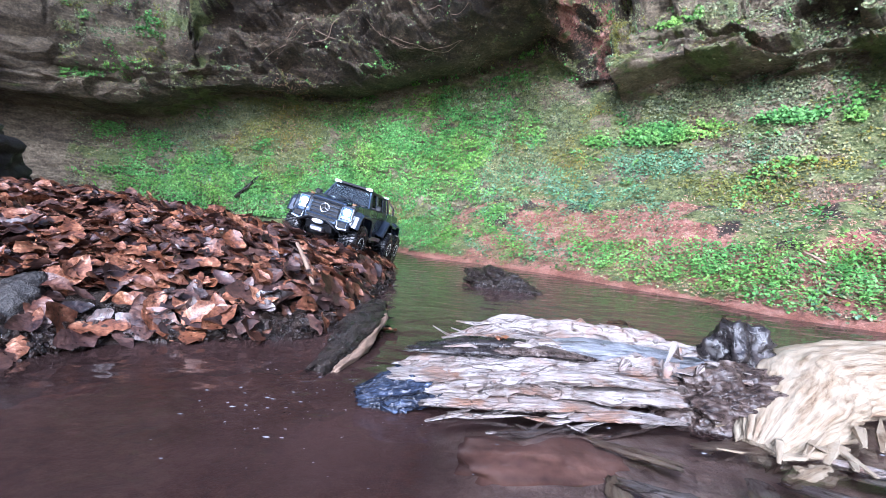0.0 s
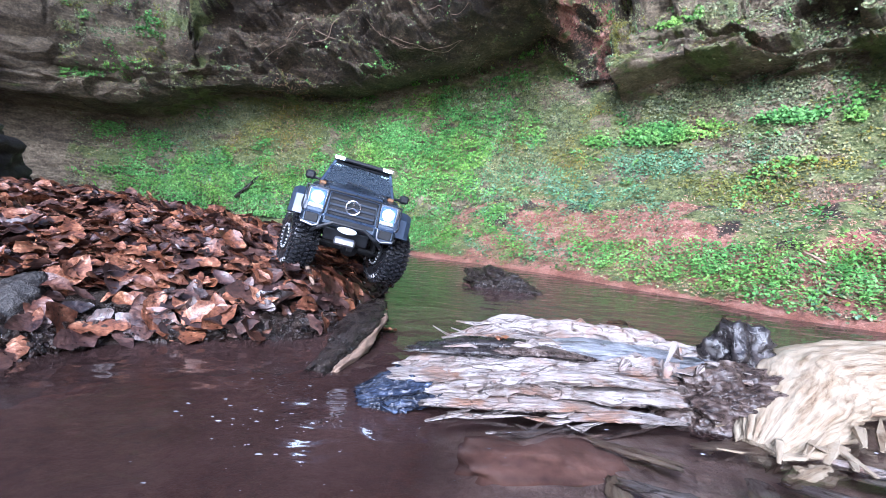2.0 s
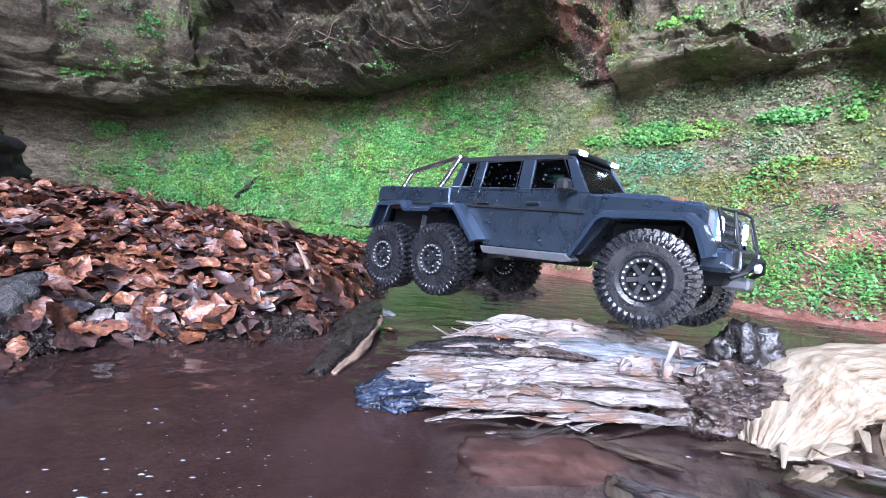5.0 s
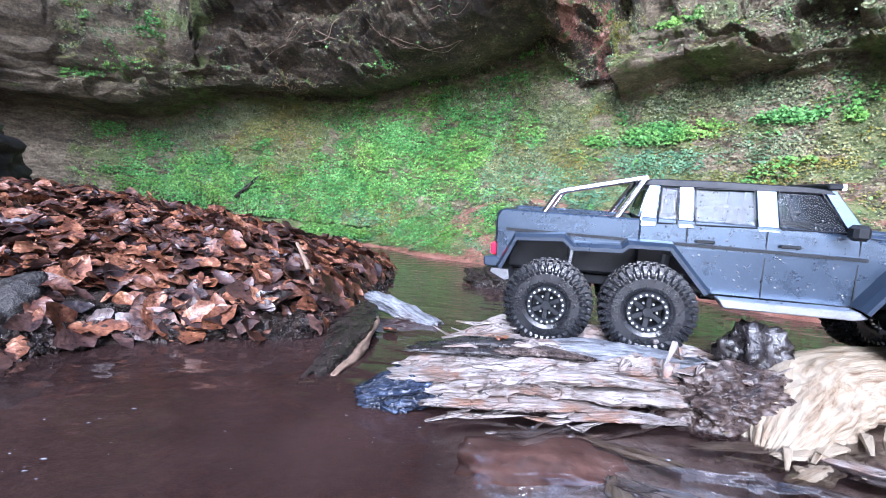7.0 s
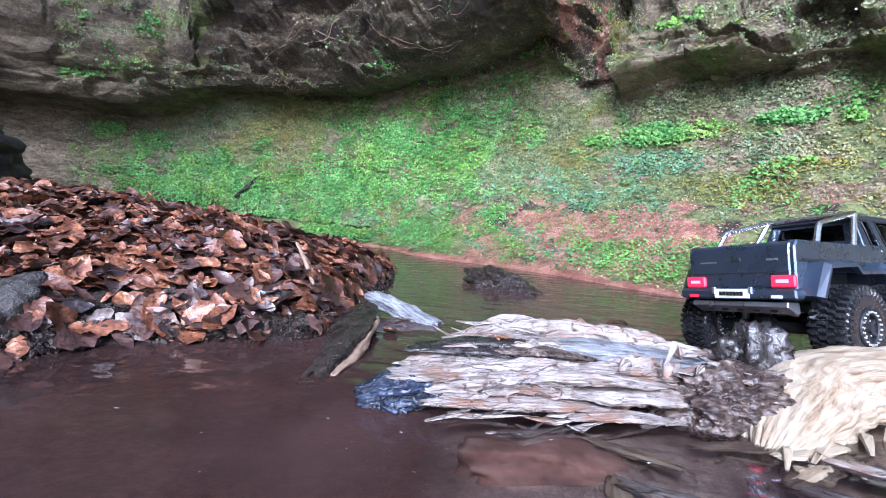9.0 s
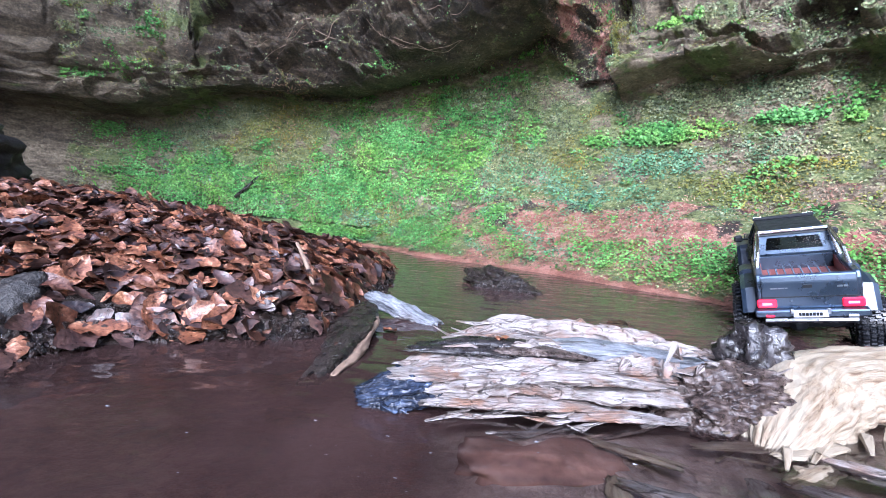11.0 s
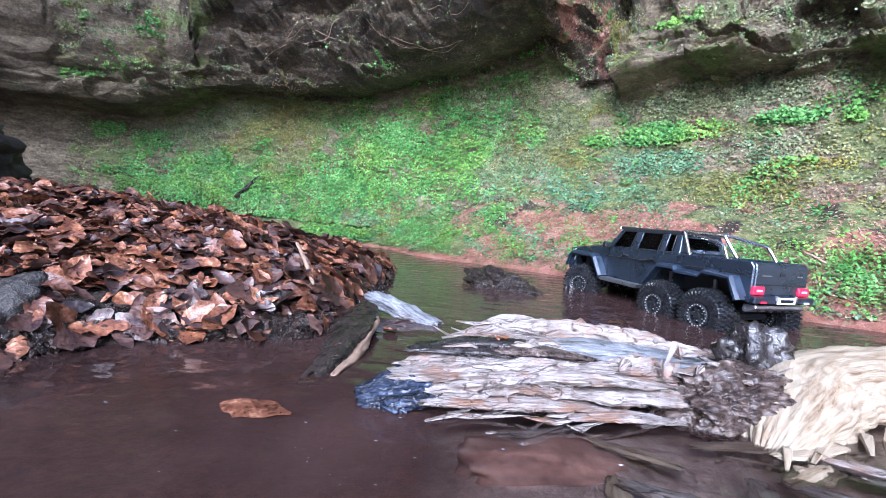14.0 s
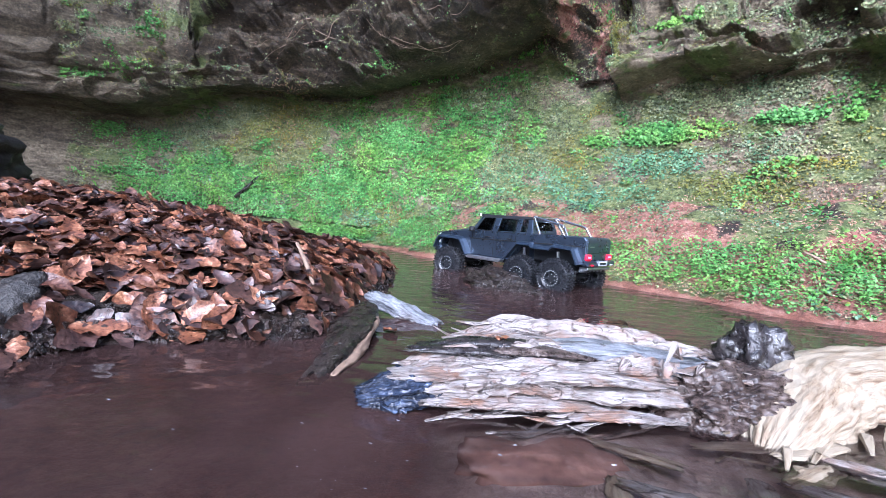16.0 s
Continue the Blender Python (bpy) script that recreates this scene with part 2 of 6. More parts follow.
def wood_mat(name, stops, rot, wet=(0.5, 0.8), share=0.5, fibre=1.0, knobs=0.4, checks=0.4):
    """Split wood: fibres at two widths that follow the piece's own grain attribute, with rotten patches."""
    m = bpy.data.materials.new(name)
    m.use_nodes = True
    nt = m.node_tree
    bsdf = nt.nodes["Principled BSDF"]
    at = nt.nodes.new("ShaderNodeAttribute")
    at.attribute_name = "grain"
    g = at.outputs["Vector"]
    patch = noise_of(nt, g, 13, 5, 0.65, 0.6)
    coarse = noise_of(nt, stretch(nt, g, (9 * fibre, 50 * fibre, 50 * fibre)), 1.0, 4, 0.6, 0.5)
    thin = noise_of(nt, stretch(nt, g, (42 * fibre, 230 * fibre, 230 * fibre)), 1.0, 4, 0.65, 0.3)
    knobby = noise_of(nt, stretch(nt, g, (60, 110, 110)), 1.0, 5, 0.7, 0.5)
    tone = mixed(nt, knobs, mixed(nt, 0.62, coarse, thin), knobby)
    wide = nt.nodes.new("ShaderNodeMapRange")
    wide.inputs["From Min"].default_value, wide.inputs["From Max"].default_value = 0.38, 0.62
    nt.links.new(tone, wide.inputs["Value"])
    col = ramp(nt, wide.outputs[0], stops)
    cut = nt.nodes.new("ShaderNodeMapRange")
    cut.inputs["From Min"].default_value, cut.inputs["From Max"].default_value = share, share + 0.14
    nt.links.new(patch, cut.inputs["Value"])
    col = mixed(nt, cut.outputs[0], col, mixed(nt, thin, rot, tuple(c * 2.4 for c in rot)))
    vo = nt.nodes.new("ShaderNodeTexVoronoi")
    vo.feature = "DISTANCE_TO_EDGE"
    vo.inputs["Scale"].default_value = 1.0
    bent = mixed(nt, 0.012, g, nt_color(nt, g, 40.0))
    nt.links.new(stretch(nt, bent, (14 * fibre, 105 * fibre, 105 * fibre)), vo.inputs["Vector"])
    check = nt.nodes.new("ShaderNodeMapRange")
    check.inputs["From Max"].default_value = 0.035
    nt.links.new(vo.outputs["Distance"], check.inputs["Value"])
    col = mixed(nt, check.outputs[0], mixed(nt, checks, col, tuple(c * 0.35 for c in rot)), col)
    nt.links.new(col, bsdf.inputs["Base Color"])
    q = nt.nodes.new("ShaderNodeMapRange")
    q.inputs["From Min"].default_value, q.inputs["From Max"].default_value = 0.35, 0.65
    q.inputs["To Min"].default_value, q.inputs["To Max"].default_value = wet[1], wet[0]
    nt.links.new(patch, q.inputs["Value"])
    nt.links.new(q.outputs[0], bsdf.inputs["Roughness"])
    b1 = nt.nodes.new("ShaderNodeBump")
    b1.inputs["Strength"].default_value, b1.inputs["Distance"].default_value = 0.8, 0.003
    nt.links.new(thin, b1.inputs["Height"])
    b2 = nt.nodes.new("ShaderNodeBump")
    b2.inputs["Strength"].default_value, b2.inputs["Distance"].default_value = 0.8, 0.004
    nt.links.new(mixed(nt, knobs * 1.4, coarse, knobby), b2.inputs["Height"])
    nt.links.new(b1.outputs[0], b2.inputs["Normal"])
    b3 = nt.nodes.new("ShaderNodeBump")
    b3.inputs["Strength"].default_value, b3.inputs["Distance"].default_value = checks, 0.003
    nt.links.new(check.outputs[0], b3.inputs["Height"])
    nt.links.new(b2.outputs[0], b3.inputs["Normal"])
    nt.links.new(b3.outputs[0], bsdf.inputs["Normal"])
    return m


m_pale = wood_mat("bleached_wood", [(0.0, (0.11, 0.08, 0.065)), (0.35, (0.23, 0.195, 0.175)), (0.7, (0.31, 0.28, 0.265)), (1.0, (0.42, 0.395, 0.38))], (0.12, 0.068, 0.045), (0.3, 0.8), 0.50, 1.0, 0.55, 0.75)
m_fresh = wood_mat("fresh_split_wood", [(0.0, (0.10, 0.062, 0.036)), (0.2, (0.205, 0.15, 0.095)), (0.5, (0.275, 0.222, 0.155)), (1.0, (0.335, 0.29, 0.215))], (0.18, 0.12, 0.075), (0.4, 0.7), 0.72, 0.5, 0.08, 0.2)
m_wetwood = mat("wet_dark_wood", [(0.3, (0.006, 0.005, 0.006)), (0.5, (0.016, 0.013, 0.013)), (0.66, (0.04, 0.032, 0.03)), (0.8, (0.14, 0.12, 0.11))], 26, (0.16, 0.45), 0, 0.9, 120, depth=0.008, spec=0.8)
m_bark = mat("soaked_bark", [(0.3, (0.005, 0.004, 0.0035)), (0.5, (0.016, 0.011, 0.009)), (0.7, (0.06, 0.043, 0.033))], 60, (0.1, 0.5), 0, 1.0, 220, depth=0.01)
m_grey = mat("grey_stone", [(0.34, (0.006, 0.0055, 0.0055)), (0.48, (0.025, 0.022, 0.021)), (0.6, (0.065, 0.06, 0.055)), (0.72, (0.17, 0.16, 0.15))], 30, (0.35, 0.75), 0, 1.0, 190, depth=0.01)
m_red = mat("red_stone", [(0.3, (0.12, 0.06, 0.045)), (0.5, (0.27, 0.145, 0.11)), (0.7, (0.40, 0.25, 0.20))], 12, (0.4, 0.7), 0, 0.6, 80)
m_dirt = mat("wet_soil", [(0.3, (0.005, 0.0035, 0.003)), (0.5, (0.016, 0.010, 0.008)), (0.7, (0.04, 0.026, 0.02))], 60, (0.08, 0.5), 0, 1.0, 240, depth=0.008, spec=0.5, vary=0.5)
m_twig = mat("dry_twig", [(0.3, (0.10, 0.06, 0.04)), (0.7, (0.34, 0.24, 0.17))], 30, (0.5, 0.8), 0, 0.5, 150, squeeze=(0.3, 3, 3))
# pale tone of foam that also stands in for glints on ripples
m_foam_glint = mat("foam", [(0.3, (0.2, 0.21, 0.24)), (0.7, (0.42, 0.43, 0.47))], 60, (0.1, 0.3), 0, 0.3, 200)


# ---------------------------------------------------------------- mesh helpers
def part(name, bm, material, parent=None, label="", smooth=False):
    me = bpy.data.meshes.new(name)
    bm.to_mesh(me)
    bm.free()
    me.materials.append(material)
    if smooth:
        me.polygons.foreach_set("use_smooth", [True] * len(me.polygons))
    ob = new(name, me)
    ob.parent = parent
    if label:
        ob["label"] = label
    return ob


def raw(name, verts, faces, material, parent=None, smooth=False):
    me = bpy.data.meshes.new(name)
    me.from_pydata([tuple(v) for v in verts], [], [tuple(f) for f in faces])
    me.materials.append(material)
    if smooth:
        me.polygons.foreach_set("use_smooth", [True] * len(me.polygons))
    me.update()
    ob = new(name, me)
    ob.parent = parent
    return ob


def soften(bm, w, seg=1):
    bmesh.ops.bevel(bm, geom=list(bm.edges), offset=w, segments=seg, affect="EDGES", profile=0.6, clamp_overlap=True)
    return bm


def box(x0, x1, y0, y1, z0, z1, bm=None, bevel=0.0):
    one = bmesh.new()
    bmesh.ops.create_cube(one, size=1, matrix=Matrix.Translation(((x0 + x1) / 2, (y0 + y1) / 2, (z0 + z1) / 2)) @ Matrix.Diagonal((x1 - x0, y1 - y0, z1 - z0, 1)))
    if bevel:
        soften(one, bevel)
    return join(bm, one)


def join(bm, one):
    if bm is None:
        return one
    me = bpy.data.meshes.new("tmp")
    one.to_mesh(me)
    one.free()
    bm.from_mesh(me)
    bpy.data.meshes.remove(me)
    return bm


def hexa(a, b, bm=None, bevel=0.0):
    """Solid between the quads a and b."""
    one = bmesh.new()
    va, vb = [one.verts.new(p) for p in a], [one.verts.new(p) for p in b]
    one.faces.new(va), one.faces.new(vb[::-1])
    for i in range(len(a)):
        j = (i + 1) % len(a)
        one.faces.new((va[j], va[i], vb[i], vb[j]))
    bmesh.ops.recalc_face_normals(one, faces=one.faces)
    if bevel:
        soften(one, bevel)
    return join(bm, one)


def slab(outline, wide, bm=None, bevel=0.0, inner=None):
    """Side outline (x, z) drawn across from -y to y; wide: half width at a height, or a pair y0, y1."""
    one = bmesh.new()
    if callable(wide):
        a, b = [(x, wide(z), z) for x, z in outline], [(x, -wide(z), z) for x, z in outline]
    else:
        a, b = [(x, wide[0], z) for x, z in outline], [(x, wide[1], z) for x, z in outline]
    return hexa(a, b, bm, bevel)


def tube(pts, r, bm=None, seg=8, taper=None):
    one = bmesh.new()
    pts = [Vector(p) for p in pts]
    rings = []
    for i, p in enumerate(pts):
        d = (pts[min(i + 1, len(pts) - 1)] - pts[max(i - 1, 0)]).normalized()
        side = d.cross(Vector((0.13, 0.21, 0.97))).normalized()
        up = d.cross(side)
        rr = r if taper is None else r + (taper - r) * i / (len(pts) - 1)
        rings.append([one.verts.new(p + (side * math.cos(k * math.tau / seg) + up * math.sin(k * math.tau / seg)) * rr) for k in range(seg)])
    for a, b in zip(rings, rings[1:]):
        for k in range(seg):
            one.faces.new((a[k], a[(k + 1) % seg], b[(k + 1) % seg], b[k]))
    one.faces.new(rings[0][::-1]), one.faces.new(rings[-1])
    bmesh.ops.recalc_face_normals(one, faces=one.faces)
    return join(bm, one)


def fbm(p, octaves=5):
    return noise.fractal(Vector(p), 0.9, 2.1, octaves)


def curve_at(pts, t):
    """Smooth curve through pts, t from 0 to 1."""
    n = len(pts) - 1
    f = min(max(t, 0), 0.99999) * n
    i = int(f)
    f -= i
    p0, p1, p2, p3 = (Vector(pts[min(max(k, 0), n)]) for k in (i - 1, i, i + 1, i + 2))
    return 0.5 * (2 * p1 + (p2 - p0) * f + (2 * p0 - 5 * p1 + 4 * p2 - p3) * f * f + (3 * p1 - p0 - 3 * p2 + p3) * f ** 3)


def blend(a, b, x):
    x = min(max((x - a) / (b - a), 0), 1)
    return x * x * (3 - 2 * x)


def along(table, x):
    """Straight interpolation in a short table of (x, y)."""
    return float(np.interp(x, [p[0] for p in table], [p[1] for p in table]))


# ---------------------------------------------------------------- ground
FAR = [(3.0, -1.2), (1.75, 0.15), (1.28, 0.78), (1.02, 1.05), (0.86, 1.15), (0.76, 1.34), (0.60, 1.52), (0.46, 1.71), (0.27, 1.88), (0.04, 2.02), (-0.12, 2.12), (-0.30, 2.42), (-0.64, 2.70), (-1.6, 2.9), (-4.0, 2.6)]
NEAR = [(-4.0, -0.6), (-1.2, 0.2), (-0.62, 0.42), (-0.49, 0.51), (-0.45, 0.58), (-0.38, 0.62), (-0.29, 0.655), (-0.20, 0.68), (-0.155, 0.80), (-0.145, 1.0), (-0.14, 1.3), (-0.17, 1.55), (-0.26, 1.85), (-0.42, 2.05), (-0.8, 2.2), (-4.0, 2.3)]


def beside(line, x, y):
    """Signed distance from a shoreline: positive to the right of its run."""
    best, sign = 1e9, 1
    for (ax, ay), (bx, by) in zip(line, line[1:]):
        dx, dy = bx - ax, by - ay
        t = min(max(((x - ax) * dx + (y - ay) * dy) / (dx * dx + dy * dy), 0), 1)
        ex, ey = x - ax - t * dx, y - ay - t * dy
        d = ex * ex + ey * ey
        if d < best:
            best, sign = d, dx * ey - dy * ex
    return math.copysign(math.sqrt(best), -sign)


BANK = [(-0.4, -0.05), (-0.05, -0.03), (0.0, 0.0), (0.05, 0.02), (0.15, 0.055), (0.3, 0.14), (0.45, 0.25), (0.6, 0.31), (1.2, 0.5), (4, 2.0), (40, 3.5)]
HEAP = [(-0.3, -0.05), (-0.04, -0.03), (0.0, 0.0), (0.05, 0.045), (0.12, 0.072), (0.3, 0.105), (0.6, 0.145), (1.5, 0.24), (4, 0.45), (40, 1.0)]


def ground_z(x, y):
    df, dn = beside(FAR, x, y), -beside(NEAR, x, y)
    df = max(df, -0.4) if df < 0 else df
    bed = -0.04 + 0.012 * fbm((x * 5, y * 5, 3)) + 0.024 * blend(-0.05, 0.12, x) * blend(0.55, 0.45, y)
    z = bed
    if df > -0.4:
        z = max(z, along(BANK, df)) if df < 0 else along(BANK, df)
    if dn > -0.3:
        h = along(HEAP, dn)
        if dn > 0:
            h *= 1 - 0.55 * blend(1.15, 1.75, y) * blend(-1.2, -0.5, x)
        z = max(z, h)
    dam = math.exp(-((y - 0.6 + 0.12 * (x - 0.3)) / 0.09) ** 2) * blend(0.02, 0.16, x)
    z = max(z, -0.045 + 0.058 * dam) if dn < 0.02 and df < 0.02 else z
    land = blend(-0.02, 0.1, max(df, dn))
    return z + land * (0.03 * fbm((x * 3.1, y * 3.1, 0.5)) + 0.012 * fbm((x * 14, y * 14, 1.5)))


def spaced(lo, hi, step, reach):
    core = list(np.arange(lo, hi, step))
    out, d = [], step
    a, b = lo, hi
    left, right = [], []
    while b < reach:
        d *= 1.5
        a, b = a - d, b + d
        left.append(a), right.append(b)
    return left[::-1] + core + right


def ground():
    xs, ys = spaced(-1.9, 2.2, 0.022, 60), spaced(0.05, 3.3, 0.022, 60)
    verts, cover = [], []
    for y in ys:
        for x in xs:
            near = -2.5 < x < 3 and -0.5 < y < 4
            z = ground_z(x, y)
            verts.append((x, y, z))
            n = fbm((x * 2.3, y * 2.3, 7)) if near else 0
            df = beside(FAR, x, y) if near else 1
            soil = 1.0 if df < 0.02 else 0.55 + 0.9 * n + 0.5 * blend(0.45, 0.1, df) * blend(-0.4, 0.3, x)
            moss = 0.0 if df < 0.03 else 0.35 - 0.8 * n + 0.5 * blend(0.2, -0.2, x)
            if near and beside(NEAR, x, y) < 0.06:
                soil, moss = 0.1, 0.0
            if near and df > 0.03:
                soil += 0.5 * fbm((x * 7, y * 7, 2))
                moss += 0.5 * fbm((x * 8, y * 8, 4))
            if near and x > 0.2:
                band = blend(0.08, 0.16, df) * blend(0.46, 0.36, df) * blend(0.2, 0.5, x)
                soil += 0.55 * band
                moss -= 0.45 * band
            wet = blend(0.12, 0.0, z)
            pale = blend(-0.08, 0.04, x) * blend(0.66, 0.55, y) * blend(0.0, 0.06, -df) if near else 0
            soil = soil * (1 - 0.75 * pale)
            cover.append((min(max(soil, 0), 1), min(max(moss, 0), 1), wet, 1 - pale))
    nx = len(xs)
    faces = [(j * nx + i, j * nx + i + 1, (j + 1) * nx + i + 1, (j + 1) * nx + i) for j in range(len(ys) - 1) for i in range(nx - 1)]
    ob = raw("ground", verts, faces, m_land, smooth=True)
    at = ob.data.color_attributes.new("cover", "FLOAT_COLOR", "POINT")
    at.data.foreach_set("color", [c for v in cover for c in v])
    return tagged(ob, "red sandy stream bank with moss and wet soil", "ground", kind="structure")


ground()

# ---------------------------------------------------------------- cliff
BASE = [(5.5, -7.0), (4.3, -2.6), (2.9, -0.8), (2.1, 0.5), (1.62, 1.15), (1.32, 1.55), (1.0, 1.92), (0.68, 2.22), (0.33, 2.47), (-0.05, 2.66), (-0.5, 2.84), (-1.0, 2.98), (-1.6, 3.02), (-2.3, 2.85), (-3.0, 2.35), (-3.5, 1.5), (-3.7, 0.2), (-3.6, -2.5), (-3.8, -7.0)]
# profiles: metres behind the foot line and metres up; LIP is the height of the overhang's lower edge along the wall
LIP = [(0.0, 0.80), (0.262, 0.80), (0.285, 0.90), (0.30, 0.87), (0.335, 0.89), (0.345, 0.915), (0.382, 0.84), (0.39, 0.96), (0.42, 1.08), (0.46, 1.03), (0.49, 0.97), (0.54, 0.93), (0.58, 0.885), (0.61, 0.87), (0.65, 0.90), (0.70, 0.90), (1.0, 0.9)]


def profiles(u):
    e, drop = along(LIP, u), 0.10 * blend(0.672, 0.70, u)
    roof = blend(0.56, 0.50, u)
    slab = [(0.0, 0.10), (0.08, 0.32), (0.15, 0.55), (0.20, e - 0.10), (0.21, e - 0.015), (0.05, e + 0.004), (0.06, e + 0.07), (0.20, e + 0.20), (0.34, e + 0.55), (0.8, 4.5)]
    gully = [(0.0, 0.10), (0.08, 0.35), (0.14, 0.60), (0.20, 0.82), (0.25, 0.96), (0.29, 1.08), (0.32, 1.22), (0.34, 1.45), (0.3, 2.0), (0.2, 4.5)]
    hung = [(0.0, 0.10), (0.08, 0.35), (0.13, 0.60), (0.15, e - 0.07), (0.12, e + 0.02), (-0.07, e - 0.004), (-0.14 - 0.09 * roof, e + 0.11 - 0.075 * roof), (-0.24 - 0.16 * roof, e + 0.36 - 0.18 * roof), (-0.40 - 0.1 * roof, e + 0.9), (-0.2, 4.5)]
    shelf = [(0.0, 0.10), (0.06, 0.35), (0.12, 0.55), (0.16, 0.79 - drop), (-0.06, 0.82 - drop), (-0.20, 0.835 - drop), (-0.21, 0.915 - drop), (-0.01, 0.965 - drop), (-0.08, 1.35), (-0.2, 4.5)]
    return slab, gully, hung, shelf


def ledge(p, pitch, cut):
    """Stepped bedding: each bed juts out and is undercut, as layered sandstone weathers."""
    t = p.z * pitch + 1.3 * fbm((p.x * 0.9, p.y * 0.9, p.z * 0.6 + 5), 3) + 0.35 * p.x
    f = t - math.floor(t)
    return blend(0.0, 0.75, f) * (1 - blend(0.86, 1.0, f)) * cut * (0.4 + abs(noise.noise(Vector((p.x * 1.7, p.y * 1.7, math.floor(t) * 3.1)))) * 1.6)


def cliff_point(u, v):
    b = curve_at(BASE, u)
    d = curve_at(BASE, min(u + 0.004, 1)) - curve_at(BASE, max(u - 0.004, 0))
    out = Vector((d.y, -d.x)).normalized()
    jag = 0.004 * noise.noise(Vector((u * 90, v * 14, 2)))
    over, deep, left = blend(0.383, 0.391, u + jag), blend(0.402, 0.424, u + 0.055 * (v - 0.5) + jag), blend(0.650, 0.678, u + 3 * jag)
    o, c, h, s = (curve_at(q, v) for q in profiles(u + jag))
    q = o.lerp(c.lerp(h.lerp(s, left), deep), over)
    p = Vector((b.x + out.x * q.x, b.y + out.y * q.x, q.y))
    n = Vector((out.x, out.y, -0.25 if v > 0.45 else 0.35)).normalized()
    rock = blend(0.36, 0.5, v)
    k = fbm((p.x * 1.5, p.y * 1.5, p.z * 2.4), 4) * (0.03 + 0.05 * rock)
    k -= ledge(p, 4.2, 0.06) * rock + ledge(p, 13.0, 0.014) * (0.25 + 0.75 * rock)
    w = 0.35 * fbm((p.x * 3, p.y * 3, p.z * 3), 3)
    for size, step, cut in ((2.6, 0.13, 0.03), (6.5, 0.032, 0.012), (17.0, 0.007, 0.003)):
        # broken faces: each block of the bedding stands a little proud or back
        cell, at = noise.voronoi(Vector((p.x * size + w, p.y * size + w, p.z * size * 1.9 - p.x * size * 0.35 + w)))
        k += step * rock * noise.noise(at[0] * 5.3) - cut * rock * blend(0.08, 0.0, cell[1] - cell[0])
    k += (0.018 - 0.002 * rock) * fbm((p.x * 8, p.y * 8, p.z * 11), 4) + (0.006 - 0.001 * rock) * fbm((p.x * 30, p.y * 30, p.z * 40), 3)
    return p + n * k


CLIFF = {}


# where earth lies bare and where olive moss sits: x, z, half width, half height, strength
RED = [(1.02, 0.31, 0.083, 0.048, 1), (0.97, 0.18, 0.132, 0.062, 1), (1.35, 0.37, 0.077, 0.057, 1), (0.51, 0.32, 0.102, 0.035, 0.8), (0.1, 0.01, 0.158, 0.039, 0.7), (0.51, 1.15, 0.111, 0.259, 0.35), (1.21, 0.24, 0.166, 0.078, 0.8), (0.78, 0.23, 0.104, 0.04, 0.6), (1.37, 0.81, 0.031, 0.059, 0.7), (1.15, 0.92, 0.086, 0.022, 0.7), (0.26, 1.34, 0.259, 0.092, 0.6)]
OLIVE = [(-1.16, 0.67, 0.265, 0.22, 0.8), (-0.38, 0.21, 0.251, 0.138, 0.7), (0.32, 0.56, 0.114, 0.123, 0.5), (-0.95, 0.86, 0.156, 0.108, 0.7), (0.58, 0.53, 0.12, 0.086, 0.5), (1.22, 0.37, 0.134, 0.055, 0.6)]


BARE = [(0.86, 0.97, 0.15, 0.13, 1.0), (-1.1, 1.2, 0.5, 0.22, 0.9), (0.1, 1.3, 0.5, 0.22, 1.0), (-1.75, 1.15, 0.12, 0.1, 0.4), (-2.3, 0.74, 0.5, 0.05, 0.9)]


def zone(zones, x, z):
    return max(w * max(1.25 - math.hypot((x - cx) / rx, (z - cz) / rz), 0) for cx, cz, rx, rz, w in zones)


